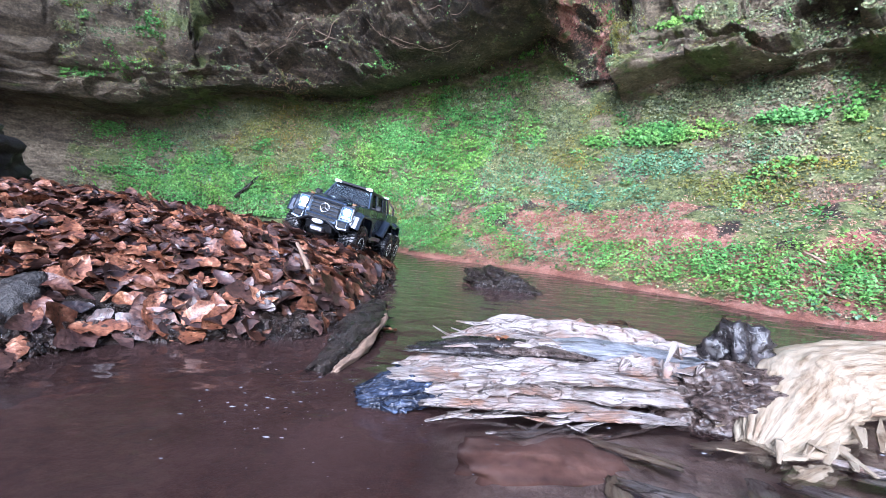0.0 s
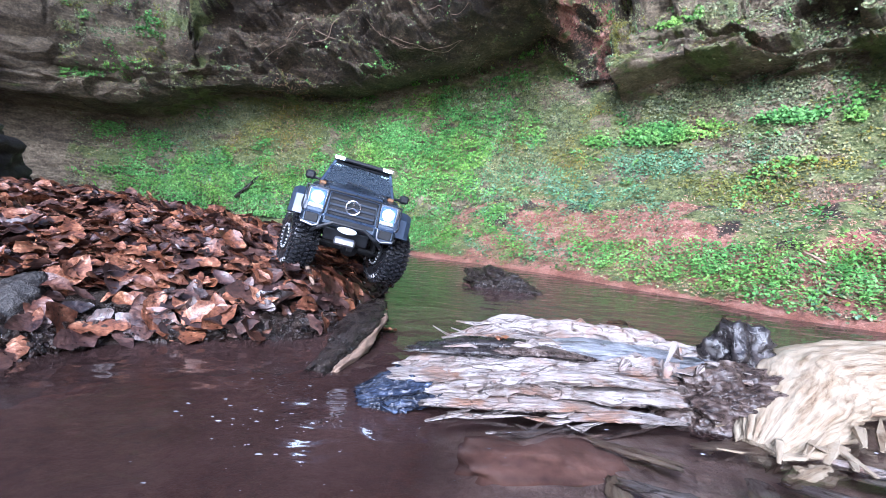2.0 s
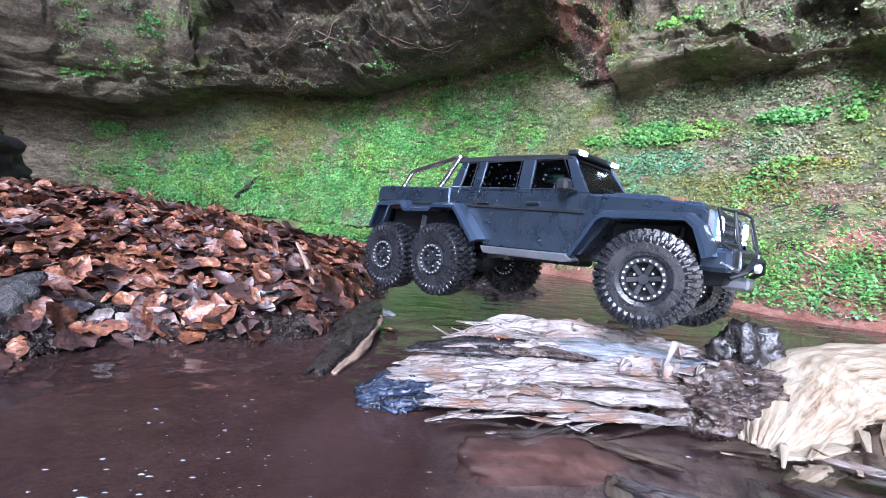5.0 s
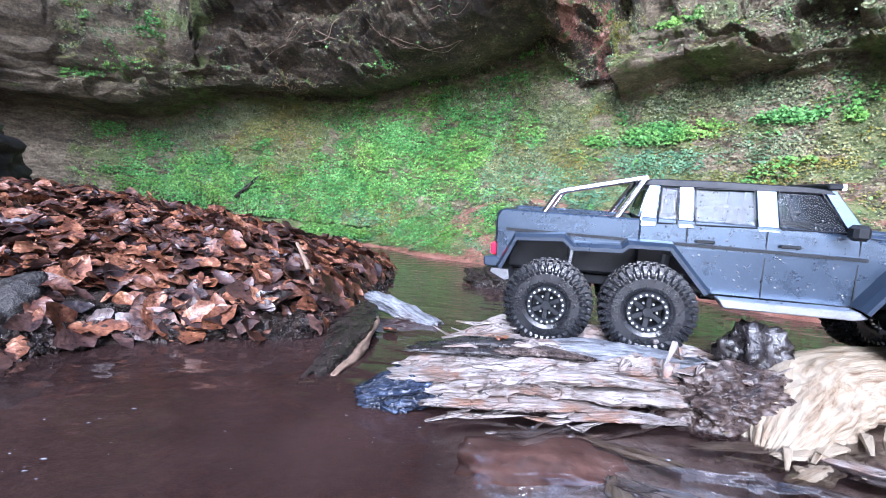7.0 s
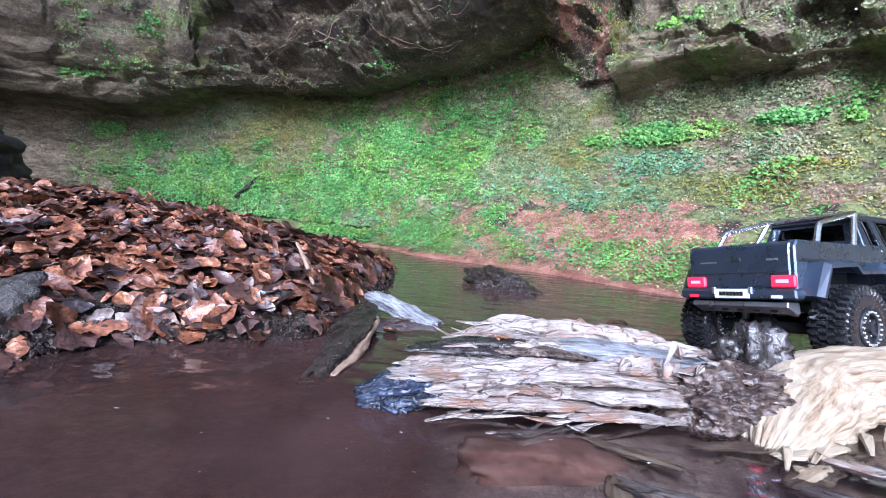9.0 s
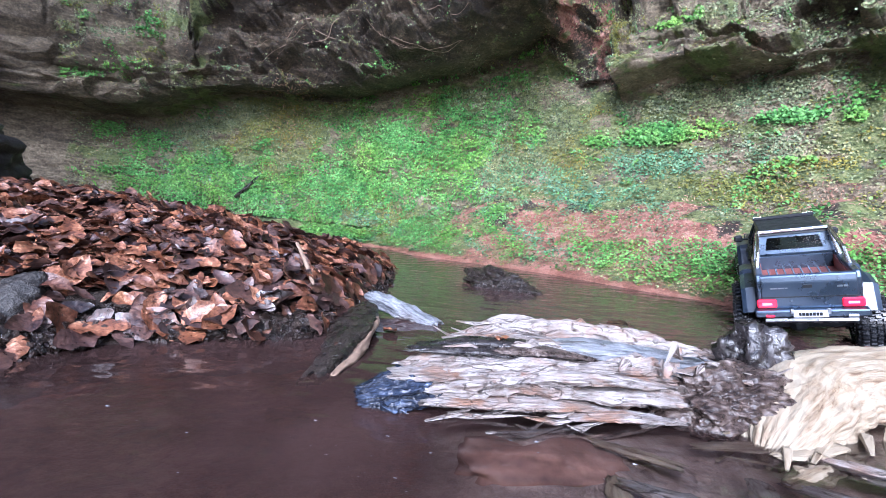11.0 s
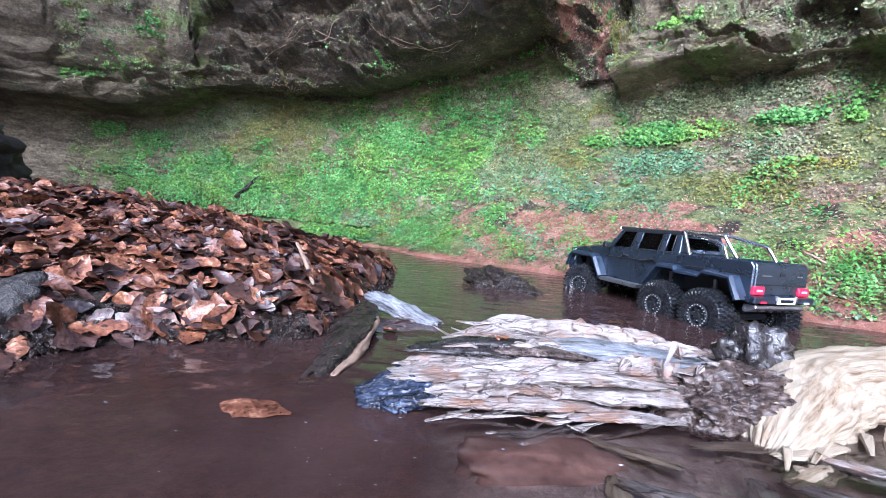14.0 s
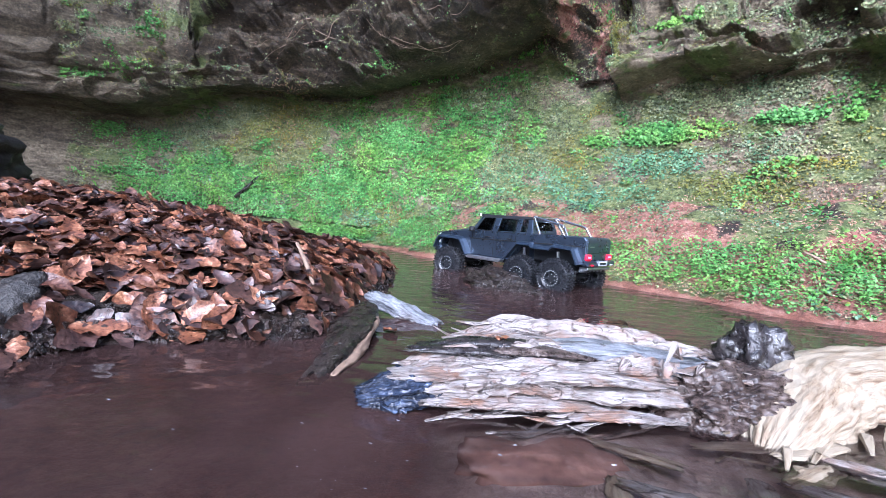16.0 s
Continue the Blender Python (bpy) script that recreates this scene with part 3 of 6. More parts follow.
def cliff():
    us = [0.19 * i / 30 for i in range(30)] + [0.19 + 0.54 * i / 680 for i in range(680)] + [0.73 + 0.27 * i / 40 for i in range(41)]
    vs = [0.905 * i / 270 for i in range(270)] + [0.905 + 0.095 * i / 12 for i in range(13)]
    verts, cover = [], []
    for v in vs:
        for u in us:
            p = cliff_point(u, v)
            verts.append(p)
            n = fbm((p.x * 2.0, p.y * 2.0, p.z * 2.5 + 9))
            patchy = fbm((p.x * 3.5, p.y * 3.5, p.z * 6), 3) + 0.7 * fbm((p.x * 13, p.y * 13, p.z * 15), 3)
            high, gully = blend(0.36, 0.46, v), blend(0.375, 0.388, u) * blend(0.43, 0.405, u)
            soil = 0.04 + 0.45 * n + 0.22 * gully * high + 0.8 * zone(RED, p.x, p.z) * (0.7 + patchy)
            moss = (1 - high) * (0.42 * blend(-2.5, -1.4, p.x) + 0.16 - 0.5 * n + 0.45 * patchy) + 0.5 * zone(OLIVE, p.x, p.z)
            nose = math.exp(-((u - 0.664) / 0.012) ** 2)
            moss += high * (0.10 + 0.55 * max(patchy, -0.4) + 0.30 * nose + 0.16 * blend(0.39, 0.37, u) - 0.22 * blend(0.43, 0.47, u) * blend(0.65, 0.62, u))
            # alpha paints shade: dark overhang band, paler lit slab, shelf and lower wall
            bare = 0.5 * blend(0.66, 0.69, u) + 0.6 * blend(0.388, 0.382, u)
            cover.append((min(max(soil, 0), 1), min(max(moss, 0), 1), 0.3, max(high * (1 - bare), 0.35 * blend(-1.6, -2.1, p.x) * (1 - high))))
    w = len(us)
    faces = [(j * w + i, (j + 1) * w + i, (j + 1) * w + i + 1, j * w + i + 1) for j in range(len(vs) - 1) for i in range(w - 1)]
    CLIFF.update(us=us, vs=vs, p=verts)
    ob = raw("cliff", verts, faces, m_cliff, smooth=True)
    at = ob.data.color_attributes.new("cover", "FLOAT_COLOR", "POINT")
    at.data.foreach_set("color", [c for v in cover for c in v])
    return tagged(ob, "overhanging brown sandstone cliff with mossy ledges", "cliff", kind="structure")


cliff()

# ---------------------------------------------------------------- water
def water():
    xs, ys = spaced(-0.9, 1.1, 0.03, 7), spaced(0.2, 2.4, 0.03, 7)
    verts = [(x, y, 0.0) for y in ys for x in xs]
    w = len(xs)
    faces = [(j * w + i, j * w + i + 1, (j + 1) * w + i + 1, (j + 1) * w + i) for j in range(len(ys) - 1) for i in range(w - 1)]
    ob = raw("water", verts, faces, m_water, smooth=True)
    silt = []
    for x, y, z in verts:
        n = fbm((x * 5, y * 5, 11), 3) if abs(x) < 2 and abs(y) < 3 else 0
        silt.append(0.72 + 0.22 * blend(0.5, 0.8, y) + (0.34 - 0.24 * blend(0.5, 0.8, y)) * n - 0.62 * blend(-0.04, 0.12, x) * blend(0.56, 0.44, y))
    ob.data.attributes.new("silt", "FLOAT", "POINT").data.foreach_set("value", silt)
    return tagged(ob, "shallow muddy brown stream water with ripples", "water", kind="structure")


water()


# ---------------------------------------------------------------- truck
def side_y(z):
    return along([(0.08, 0.079), (0.15, 0.081), (0.176, 0.079), (0.232, 0.061), (0.24, 0.058)], z)


def wheel(parent, name="wheel"):
    hub = new(name)
    hub.parent = parent
    # tyre: one moulded ring, staggered knobs on the tread and shoulders
    prof = [(0.0255, -0.021, 0), (0.032, -0.0245, 0), (0.0395, -0.0245, 0), (0.0425, -0.0245, 0), (0.044, -0.024, 2), (0.0475, -0.0235, 2), (0.0505, -0.0225, 2), (0.0515, -0.0215, 0), (0.0525, -0.020, 1), (0.0535, -0.016, 1), (0.054, -0.011, 1), (0.054, -0.0095, 0),
            (0.054, -0.0085, 3), (0.054, -0.0045, 3), (0.054, -0.001, 3), (0.054, 0.0, 0), (0.054, 0.001, 4), (0.054, 0.0045, 4), (0.054, 0.0085, 4), (0.054, 0.0095, 0), (0.054, 0.011, 5), (0.0535, 0.016, 5), (0.0525, 0.020, 5), (0.0515, 0.0215, 0),
            (0.0505, 0.0225, 6), (0.0475, 0.0235, 6), (0.044, 0.024, 6), (0.0425, 0.0245, 0), (0.0395, 0.0245, 0), (0.032, 0.0245, 0), (0.0255, 0.021, 0)]
    seg, per = 180, 5
    bm = bmesh.new()
    rings = []
    for r, y, row in prof:
        ring = []
        for k in range(seg):
            on = row and (k + (2 if row in (1, 2, 4) else 0)) % per not in (0, 1)
            up = (0.0058 if row in (1, 3, 4, 5) else 0.0024) if on else 0.0
            wide = 0.0026 if on and row in (2, 6) else 0.0
            a = k * math.tau / seg
            ring.append(bm.verts.new(((r + up) * math.cos(a), y + math.copysign(wide, y), (r + up) * math.sin(a))))
        rings.append(ring)
    for a, b in zip(rings, rings[1:] + rings[:1]):
        for k in range(seg):
            bm.faces.new((a[k], a[(k + 1) % seg], b[(k + 1) % seg], b[k]))
    bmesh.ops.recalc_face_normals(bm, faces=bm.faces)
    part("tyre", bm, m_tyre, hub, "knobbly wet black rubber tyre")
    for side in (-1, 1):
        bm = bmesh.new()
        prof = [(0.0255, 0.015), (0.0255, 0.0235), (0.0246, 0.025), (0.0200, 0.025), (0.0190, 0.0235), (0.0190, 0.006)]
        rings = [[bm.verts.new((r * math.cos(k * math.tau / 30), y * side, r * math.sin(k * math.tau / 30))) for k in range(30)] for r, y in prof]
        for a, b in zip(rings, rings[1:]):
            for k in range(30):
                bm.faces.new((a[k], a[(k + 1) % 30], b[(k + 1) % 30], b[k]))
        bm.faces.new(rings[-1])
        for k in range(6):
            one = hexa([(0.006, side * 0.012, -0.0035), (0.0205, side * 0.012, -0.0045), (0.0205, side * 0.012, 0.0045), (0.006, side * 0.012, 0.0035)],
                       [(0.006, side * 0.021, -0.0025), (0.0205, side * 0.0225, -0.0030), (0.0205, side * 0.0225, 0.0030), (0.006, side * 0.021, 0.0025)])
            bmesh.ops.transform(one, matrix=Matrix.Rotation(k * math.tau / 6, 4, "Y"), verts=one.verts)
            join(bm, one)
        bmesh.ops.create_cone(bm, cap_ends=True, segments=12, radius1=0.0075, radius2=0.006, depth=0.012, matrix=Matrix.Translation((0, side * 0.020, 0)) @ Matrix.Rotation(-side * math.pi / 2, 4, "X"))
        bmesh.ops.recalc_face_normals(bm, faces=bm.faces)
        part("rim", bm, m_black, hub, "black beadlock rim")
        bm = bmesh.new()
        for k in range(20):
            a = k * math.tau / 20
            bmesh.ops.create_cone(bm, cap_ends=True, segments=6, radius1=0.0018, radius2=0.0014, depth=0.0024, matrix=Matrix.Translation((0.0223 * math.cos(a), side * 0.0259, 0.0223 * math.sin(a))) @ Matrix.Rotation(-side * math.pi / 2, 4, "X"))
        for k in range(6):
            a = (k + 0.5) * math.tau / 6
            bmesh.ops.create_cone(bm, cap_ends=True, segments=6, radius1=0.0018, radius2=0.0012, depth=0.004, matrix=Matrix.Translation((0.0115 * math.cos(a), side * 0.0195, 0.0115 * math.sin(a))) @ Matrix.Rotation(-side * math.pi / 2, 4, "X"))
        part("rim_bolts", bm, m_bolt, hub, "ring of bright steel bolts")
    return hub


def flare(parent, pts, side, name):
    """Wheel arch lip: a folded strip that follows the arch."""
    bm = bmesh.new()
    n = len(pts)
    mid = Vector((sum(p[0] for p in pts) / n, 0.06))
    rows = []
    for i, (x, z) in enumerate(pts):
        d = (Vector(pts[min(i + 1, n - 1)]) - Vector(pts[max(i - 1, 0)])).normalized()
        nrm = Vector((-d.y, d.x))
        if nrm.dot(Vector((x, z)) - mid) < 0:
            nrm = -nrm
        rows.append([bm.verts.new((x + nrm.x * o, side * y, z + nrm.y * o)) for o, y in ((0.010, 0.078), (0.0085, 0.100), (0.004, 0.108), (-0.001, 0.108), (-0.001, 0.104), (0.003, 0.098), (0.004, 0.078))])
    for a, b in zip(rows, rows[1:]):
        for k in range(6):
            bm.faces.new((a[k], a[k + 1], b[k + 1], b[k]))
    bm.faces.new(rows[0]), bm.faces.new(rows[-1][::-1])
    bmesh.ops.recalc_face_normals(bm, faces=bm.faces)
    return part(name, bm, m_flare, parent, "glossy dark grey wheel arch flare")


def bar_word(parent, x, z, widths, height, gap=0.003, back=True, material=None, y0=0.0):
    bm = None
    total = sum(widths) + gap * (len(widths) - 1)
    y = y0 - total / 2
    for w in widths:
        bm = box(x - 0.0006, x + 0.0006, y, y + w, z - height / 2, z + height / 2, bm)
        y += w + gap
    return part("lettering", bm, material or m_black, parent)


def truck():
    t = tagged(new("toy_truck"), "dark grey six-wheeled radio-controlled pickup truck with lit headlights", "toy truck")
    # body forward of the bed
    out = [(0.112, 0.100), (0.112, 0.186), (0.13, 0.1855), (0.30, 0.180), (0.362, 0.1735), (0.385, 0.1665), (0.46, 0.1625), (0.502, 0.157), (0.511, 0.150), (0.513, 0.112),
           (0.505, 0.106), (0.500, 0.128), (0.490, 0.140), (0.398, 0.140), (0.357, 0.090), (0.193, 0.091), (0.150, 0.146), (0.112, 0.146)]
    body = part("body", slab(out, lambda z: along([(0.08, 0.079), (0.15, 0.081), (0.176, 0.079), (0.19, 0.076)], z), bevel=0.0016), m_paint, t)
    # raised bonnet with a centre bulge
    bm = slab([(0.366, 0.170), (0.368, 0.1765), (0.44, 0.1725), (0.494, 0.1655), (0.500, 0.158)], (0.052, -0.052), bevel=0.003)
    slab([(0.372, 0.174), (0.374, 0.181), (0.44, 0.1765), (0.470, 0.170)], (0.026, -0.026), bm, 0.002)
    part("bonnet", bm, m_paint, t)
    for s in (-1, 1):
        part("fender_top", slab([(0.366, 0.166), (0.37, 0.1725), (0.47, 0.1655), (0.505, 0.1585), (0.506, 0.154)], (s * 0.058, s * 0.080), bevel=0.0025), m_paint, t)
        part("indicator", box(0.462, 0.478, s * 0.064 - 0.006, s * 0.064 + 0.006, 0.163, 0.1705, bevel=0.002), m_amber, t, "amber indicator lens")
        # seams and belt moulding
        part("belt_moulding", hexa([(-0.065, s * 0.0802, 0.1575), (0.36, s * 0.0808, 0.1455), (0.36, s * 0.0808, 0.1500), (-0.065, s * 0.0802, 0.1620)],
                                   [(-0.065, s * 0.0835, 0.158), (0.36, s * 0.0840, 0.146), (0.36, s * 0.0840, 0.1495), (-0.065, s * 0.0835, 0.1615)]), m_black, t, "black belt moulding")
        for x in (0.168, 0.257, 0.352):
            part("door_gap", hexa([(x - 0.0006, s * 0.0805, 0.093 if x > 0.17 else 0.15), (x + 0.0006, s * 0.0805, 0.093 if x > 0.17 else 0.15), (x + 0.0006, s * 0.080, 0.176), (x - 0.0006, s * 0.080, 0.176)],
                                  [(x - 0.0006, s * 0.0815, 0.093 if x > 0.17 else 0.15), (x + 0.0006, s * 0.0815, 0.093 if x > 0.17 else 0.15), (x + 0.0006, s * 0.0803, 0.176), (x - 0.0006, s * 0.0803, 0.176)]), m_black, t)
        for x in (0.178, 0.270):
            part("door_handle", box(x, x + 0.022, min(s * 0.081, s * 0.086), max(s * 0.081, s * 0.0875), 0.1565, 0.1605, bevel=0.001), m_black, t, "black door handle")
        # cab pillars
        for lo, hi in (((0.108, 0.130), (0.120, 0.134)), ((0.157, 0.175), (0.157, 0.174)), ((0.247, 0.270), (0.244, 0.266)), ((0.343, 0.362), (0.315, 0.328))):
            a, b = 0.174, 0.228
            ya, yb = side_y(a), side_y(b)
            part("pillar", hexa([(lo[0], s * ya, a), (lo[1], s * ya, a), (hi[1], s * yb, b), (hi[0], s * yb, b)],
                                [(lo[0], s * (ya - 0.006), a), (lo[1], s * (ya - 0.006), a), (hi[1], s * (yb - 0.006), b), (hi[0], s * (yb - 0.006), b)], bevel=0.0008), m_paint, t)
        for lo, hi in (((0.130, 0.157), (0.134, 0.157)), ((0.175, 0.247), (0.174, 0.244)), ((0.270, 0.343), (0.266, 0.315))):
            a, b = 0.178, 0.226
            ya, yb = side_y(a) - 0.0025, side_y(b) - 0.0025
            part("side_window", hexa([(lo[0], s * ya, a), (lo[1], s * ya, a), (hi[1], s * yb, b), (hi[0], s * yb, b)],
                                     [(lo[0], s * (ya - 0.001), a), (lo[1], s * (ya - 0.001), a), (hi[1], s * (yb - 0.001), b), (hi[0], s * (yb - 0.001), b)]), m_glass, t, "rain-speckled side window")
            # rubber seal round the pane
            c = [(lo[0] + 0.002, s * (side_y(a) + 0.0006), a + 0.001), (lo[1] - 0.002, s * (side_y(a) + 0.0006), a + 0.001), (hi[1] - 0.002, s * (side_y(b) + 0.0006), b - 0.001), (hi[0] + 0.002, s * (side_y(b) + 0.0006), b - 0.001)]
            part("window_seal", tube(c + c[:1], 0.0011, seg=5), m_black, t)
        # drops of rain on the panes and doors
        rnd = random.Random(90 + s)
        dv, df_ = [], []
        for k in range(230):
            x, z = rnd.uniform(0.125, 0.345), rnd.uniform(0.10, 0.224)
            if x > 0.33 - (z - 0.18) * 0.7 and z > 0.176:
                continue
            r = rnd.uniform(0.0005, 0.0016)
            c = Vector((x, s * (side_y(z) + (0.0002 if z < 0.176 else -0.0026)), z))
            b = len(dv)
            dv.append(c + Vector((0, s * r * 0.7, 0)))
            dv += [c + Vector((math.cos(q * 1.2566) * r, 0, math.sin(q * 1.2566) * r * 1.15)) for q in range(5)]
            df_ += [(b, b + 1 + q, b + 1 + (q + 1) % 5) for q in range(5)]
        tagged(raw("raindrops", dv, df_, m_drop, t, True), kind="stuff")
        # mirrors
        bm = box(0.330, 0.347, min(s * 0.092, s * 0.112), max(s * 0.092, s * 0.112), 0.172, 0.190, bevel=0.004)
        tube([(0.345, s * 0.08, 0.176), (0.340, s * 0.094, 0.178)], 0.003, bm, 6)
        part("mirror", bm, m_black, t, "black door mirror")
        # side step and arches
        bm = slab([(0.205, 0.0905), (0.350, 0.0905), (0.360, 0.083), (0.348, 0.0795), (0.212, 0.0795)], (s * 0.080, s * 0.104), bevel=0.0015)
        part("side_step", bm, m_silver, t, "satin silver side step")
        flare(t, [(-0.066, 0.106), (-0.046, 0.148), (0.016, 0.1505), (0.028, 0.1395), (0.090, 0.1405), (0.098, 0.1475), (0.146, 0.1475), (0.190, 0.094)], s, "rear_flare")
        flare(t, [(0.358, 0.088), (0.390, 0.137), (0.398, 0.141), (0.492, 0.141), (0.502, 0.132), (0.513, 0.100)], s, "front_flare")
        # bed walls
        part("bed_wall", slab([(-0.070, 0.108), (-0.079, 0.120), (-0.0795, 0.178), (-0.072, 0.188), (0.112, 0.1835), (0.112, 0.150), (0.09, 0.142), (0.03, 0.142), (0.018, 0.152), (-0.044, 0.151), (-0.060, 0.118)], (s * 0.068, s * 0.081), bevel=0.0022), m_paint, t)
        # roll bars
        bm = tube([(0.081, s * 0.0755, 0.182), (0.1145, s * 0.0645, 0.236)], 0.0045, None, 10)
        tube([(0.1145, s * 0.0645, 0.237), (0.012, s * 0.0695, 0.2165), (0.0045, s * 0.0705, 0.2135), (0.0005, s * 0.071, 0.209), (-0.016, s * 0.0755, 0.182)], 0.004, bm, 10)
        part("roll_bar", bm, m_chrome, t, "bright chrome roll bar")
        # lamps
        part("headlight_housing", box(0.505, 0.514, min(s * 0.045, s * 0.0835), max(s * 0.045, s * 0.0835), 0.1155, 0.1555, bevel=0.004), m_silver, t)
        lens = part("headlight", box(0.510, 0.5165, min(s * 0.049, s * 0.079), max(s * 0.049, s * 0.079), 0.120, 0.1525, bevel=0.003), m_lens, t, "glowing white headlight")
        one = bmesh.new()
        bmesh.ops.create_cone(one, cap_ends=True, segments=20, radius1=0.0115, radius2=0.0095, depth=0.004, matrix=Matrix.Translation((0.5172, s * 0.064, 0.1385)) @ Matrix.Rotation(math.pi / 2, 4, "Y"))
        part("bulb", one, m_head, lens)
        part("daylight_strip", box(0.5155, 0.5185, min(s * 0.052, s * 0.076), max(s * 0.052, s * 0.076), 0.1215, 0.1255, bevel=0.001), m_head, lens)
        part("roof_light", box(0.334, 0.338, min(s * 0.042, s * 0.063), max(s * 0.042, s * 0.063), 0.2290, 0.2355, bevel=0.001), m_head, t, "glowing white roof lamp")
        part("tail_light", box(-0.086, -0.0785, min(s * 0.050, s * 0.0825), max(s * 0.050, s * 0.0825), 0.1215, 0.1385, bevel=0.002), m_tail, t, "lit red tail light")
        part("tail_light_core", box(-0.0868, -0.0855, min(s * 0.058, s * 0.074), max(s * 0.058, s * 0.074), 0.128, 0.1325), m_tail_core, t)
        part("reflector", box(-0.0965, -0.0945, min(s * 0.056, s * 0.070), max(s * 0.056, s * 0.070), 0.1065, 0.1105), m_white if s < 0 else m_tail, t)
        # bull bar end and bumper corner pods
        part("bumper_pod", box(0.500, 0.535, min(s * 0.047, s * 0.0835), max(s * 0.047, s * 0.0835), 0.0865, 0.113, bevel=0.005), m_paint, t)
        part("bumper_intake", box(0.532, 0.5365, min(s * 0.053, s * 0.077), max(s * 0.053, s * 0.077), 0.0935, 0.110, bevel=0.002), m_black, t)
        part("bumper_trim", tube([(0.5365, s * 0.050, 0.1105), (0.5375, s * 0.052, 0.0925), (0.5375, s * 0.060, 0.0885), (0.536, s * 0.080, 0.092), (0.525, s * 0.0835, 0.0975)], 0.0017, None, 6), m_silver, t, "silver bumper trim")
        # wipers
        part("wiper", tube([(0.3655, s * 0.012 + 0.02, 0.179), (0.354, s * 0.012 - 0.012, 0.188)], 0.0013, None, 5), m_black, t)
        part("chassis_rail", box(-0.06, 0.50, min(s * 0.024, s * 0.032), max(s * 0.024, s * 0.032), 0.082, 0.096, bevel=0.001), m_black, t)
        for x in (0.0, 0.1245, 0.449):
            part("shock_absorber", tube([(x + 0.018, s * 0.055, 0.066), (x + 0.026, s * 0.050, 0.135)], 0.0055, None, 8), m_silver if x < 0.2 else m_black, t)
    # roof and screens
    part("roof", slab([(0.112, 0.2275), (0.116, 0.2335), (0.124, 0.2365), (0.20, 0.2355), (0.30, 0.2315), (0.322, 0.2285), (0.331, 0.222), (0.322, 0.2225)], lambda z: along([(0.222, 0.0645), (0.2275, 0.0635), (0.2365, 0.0595)], z), bevel=0.0012), m_black, t, "matt black roof")
    part("light_bar", box(0.318, 0.3345, -0.065, 0.065, 0.2285, 0.2360, bevel=0.002), m_black, t)
    ya, yb = 0.0745, 0.0585
    part("windscreen", hexa([(0.3585, ya, 0.178), (0.3585, -ya, 0.178), (0.326, -yb, 0.226), (0.326, yb, 0.226)], [(0.3575, ya, 0.178), (0.3575, -ya, 0.178), (0.325, -yb, 0.226), (0.325, yb, 0.226)]), m_screen, t, "wet windscreen glass")
    bm = None
    for a, b, c, d in ((0.186, 0.194, -0.072, 0.072), (0.221, 0.228, -0.060, 0.060)):
        xa, xb = along([(0.186, 0.108), (0.228, 0.120)], a), along([(0.186, 0.108), (0.228, 0.120)], b)
        bm = hexa([(xa, c, a), (xa, d, a), (xb, d, b), (xb, c, b)], [(xa + 0.005, c, a), (xa + 0.005, d, a), (xb + 0.005, d, b), (xb + 0.005, c, b)], bm)
    for s in (-1, 1):
        bm = hexa([(0.1103, s * 0.072, 0.194), (0.1103, s * 0.052, 0.194), (0.118, s * 0.047, 0.221), (0.118, s * 0.063, 0.221)], [(0.1153, s * 0.072, 0.194), (0.1153, s * 0.052, 0.194), (0.123, s * 0.047, 0.221), (0.123, s * 0.063, 0.221)], bm)
    part("cab_rear_wall", bm, m_paint, t)
    part("rear_window", hexa([(0.111, 0.054, 0.193), (0.111, -0.054, 0.193), (0.119, -0.049, 0.222), (0.119, 0.049, 0.222)], [(0.112, 0.054, 0.193), (0.112, -0.054, 0.193), (0.120, -0.049, 0.222), (0.120, 0.049, 0.222)]), m_glass, t, "small rear cab window")
    part("roll_bar_crosspiece", tube([(0.1145, 0.0645, 0.2365), (0.1145, -0.0645, 0.2365)], 0.0042, None, 10), m_chrome, t)
    part("dashboard", box(0.315, 0.356, -0.066, 0.066, 0.168, 0.184, bevel=0.004), m_black, t)
    for y in (-0.034, 0.034):
        part("seat", box(0.225, 0.240, y - 0.018, y + 0.018, 0.17, 0.205, bevel=0.005), m_black, t)
    # bed
    floor_ = part("bed_floor", box(-0.072, 0.112, -0.068, 0.068, 0.146, 0.152), m_bedwood, t, "red-brown wooden bed floor")
    part("bed_lining", box(-0.072, 0.110, 0.066, 0.0685, 0.15, 0.178), m_bedwood, t)
    part("bed_lining", box(-0.072, 0.110, -0.0685, -0.066, 0.15, 0.178), m_bedwood, t)
    part("bed_bulkhead", box(0.098, 0.106, -0.068, 0.068, 0.15, 0.182, bevel=0.001), m_paint, t)
    for k in range(8):
        y = -0.0525 + k * 0.015
        part("bed_strip", box(-0.070, 0.098, y - 0.0014, y + 0.0014, 0.152, 0.1535), m_chrome, t)
    part("tailgate", slab([(-0.0785, 0.118), (-0.0815, 0.122), (-0.0815, 0.172), (-0.079, 0.184), (-0.072, 0.1875), (-0.068, 0.184), (-0.071, 0.118)], (0.0745, -0.0745), bevel=0.0018), m_paint, t)
    part("tailgate_crease", box(-0.0828, -0.0812, -0.073, 0.073, 0.1415, 0.1435), m_black, t)
    part("tailgate_handle", box(-0.0835, -0.081, -0.007, 0.007, 0.160, 0.1665, bevel=0.0006), m_black, t)
    bar_word(t, -0.0822, 0.1605, (0.004, 0.010, 0.012), 0.0022, 0.001, material=m_silver, y0=0.045)
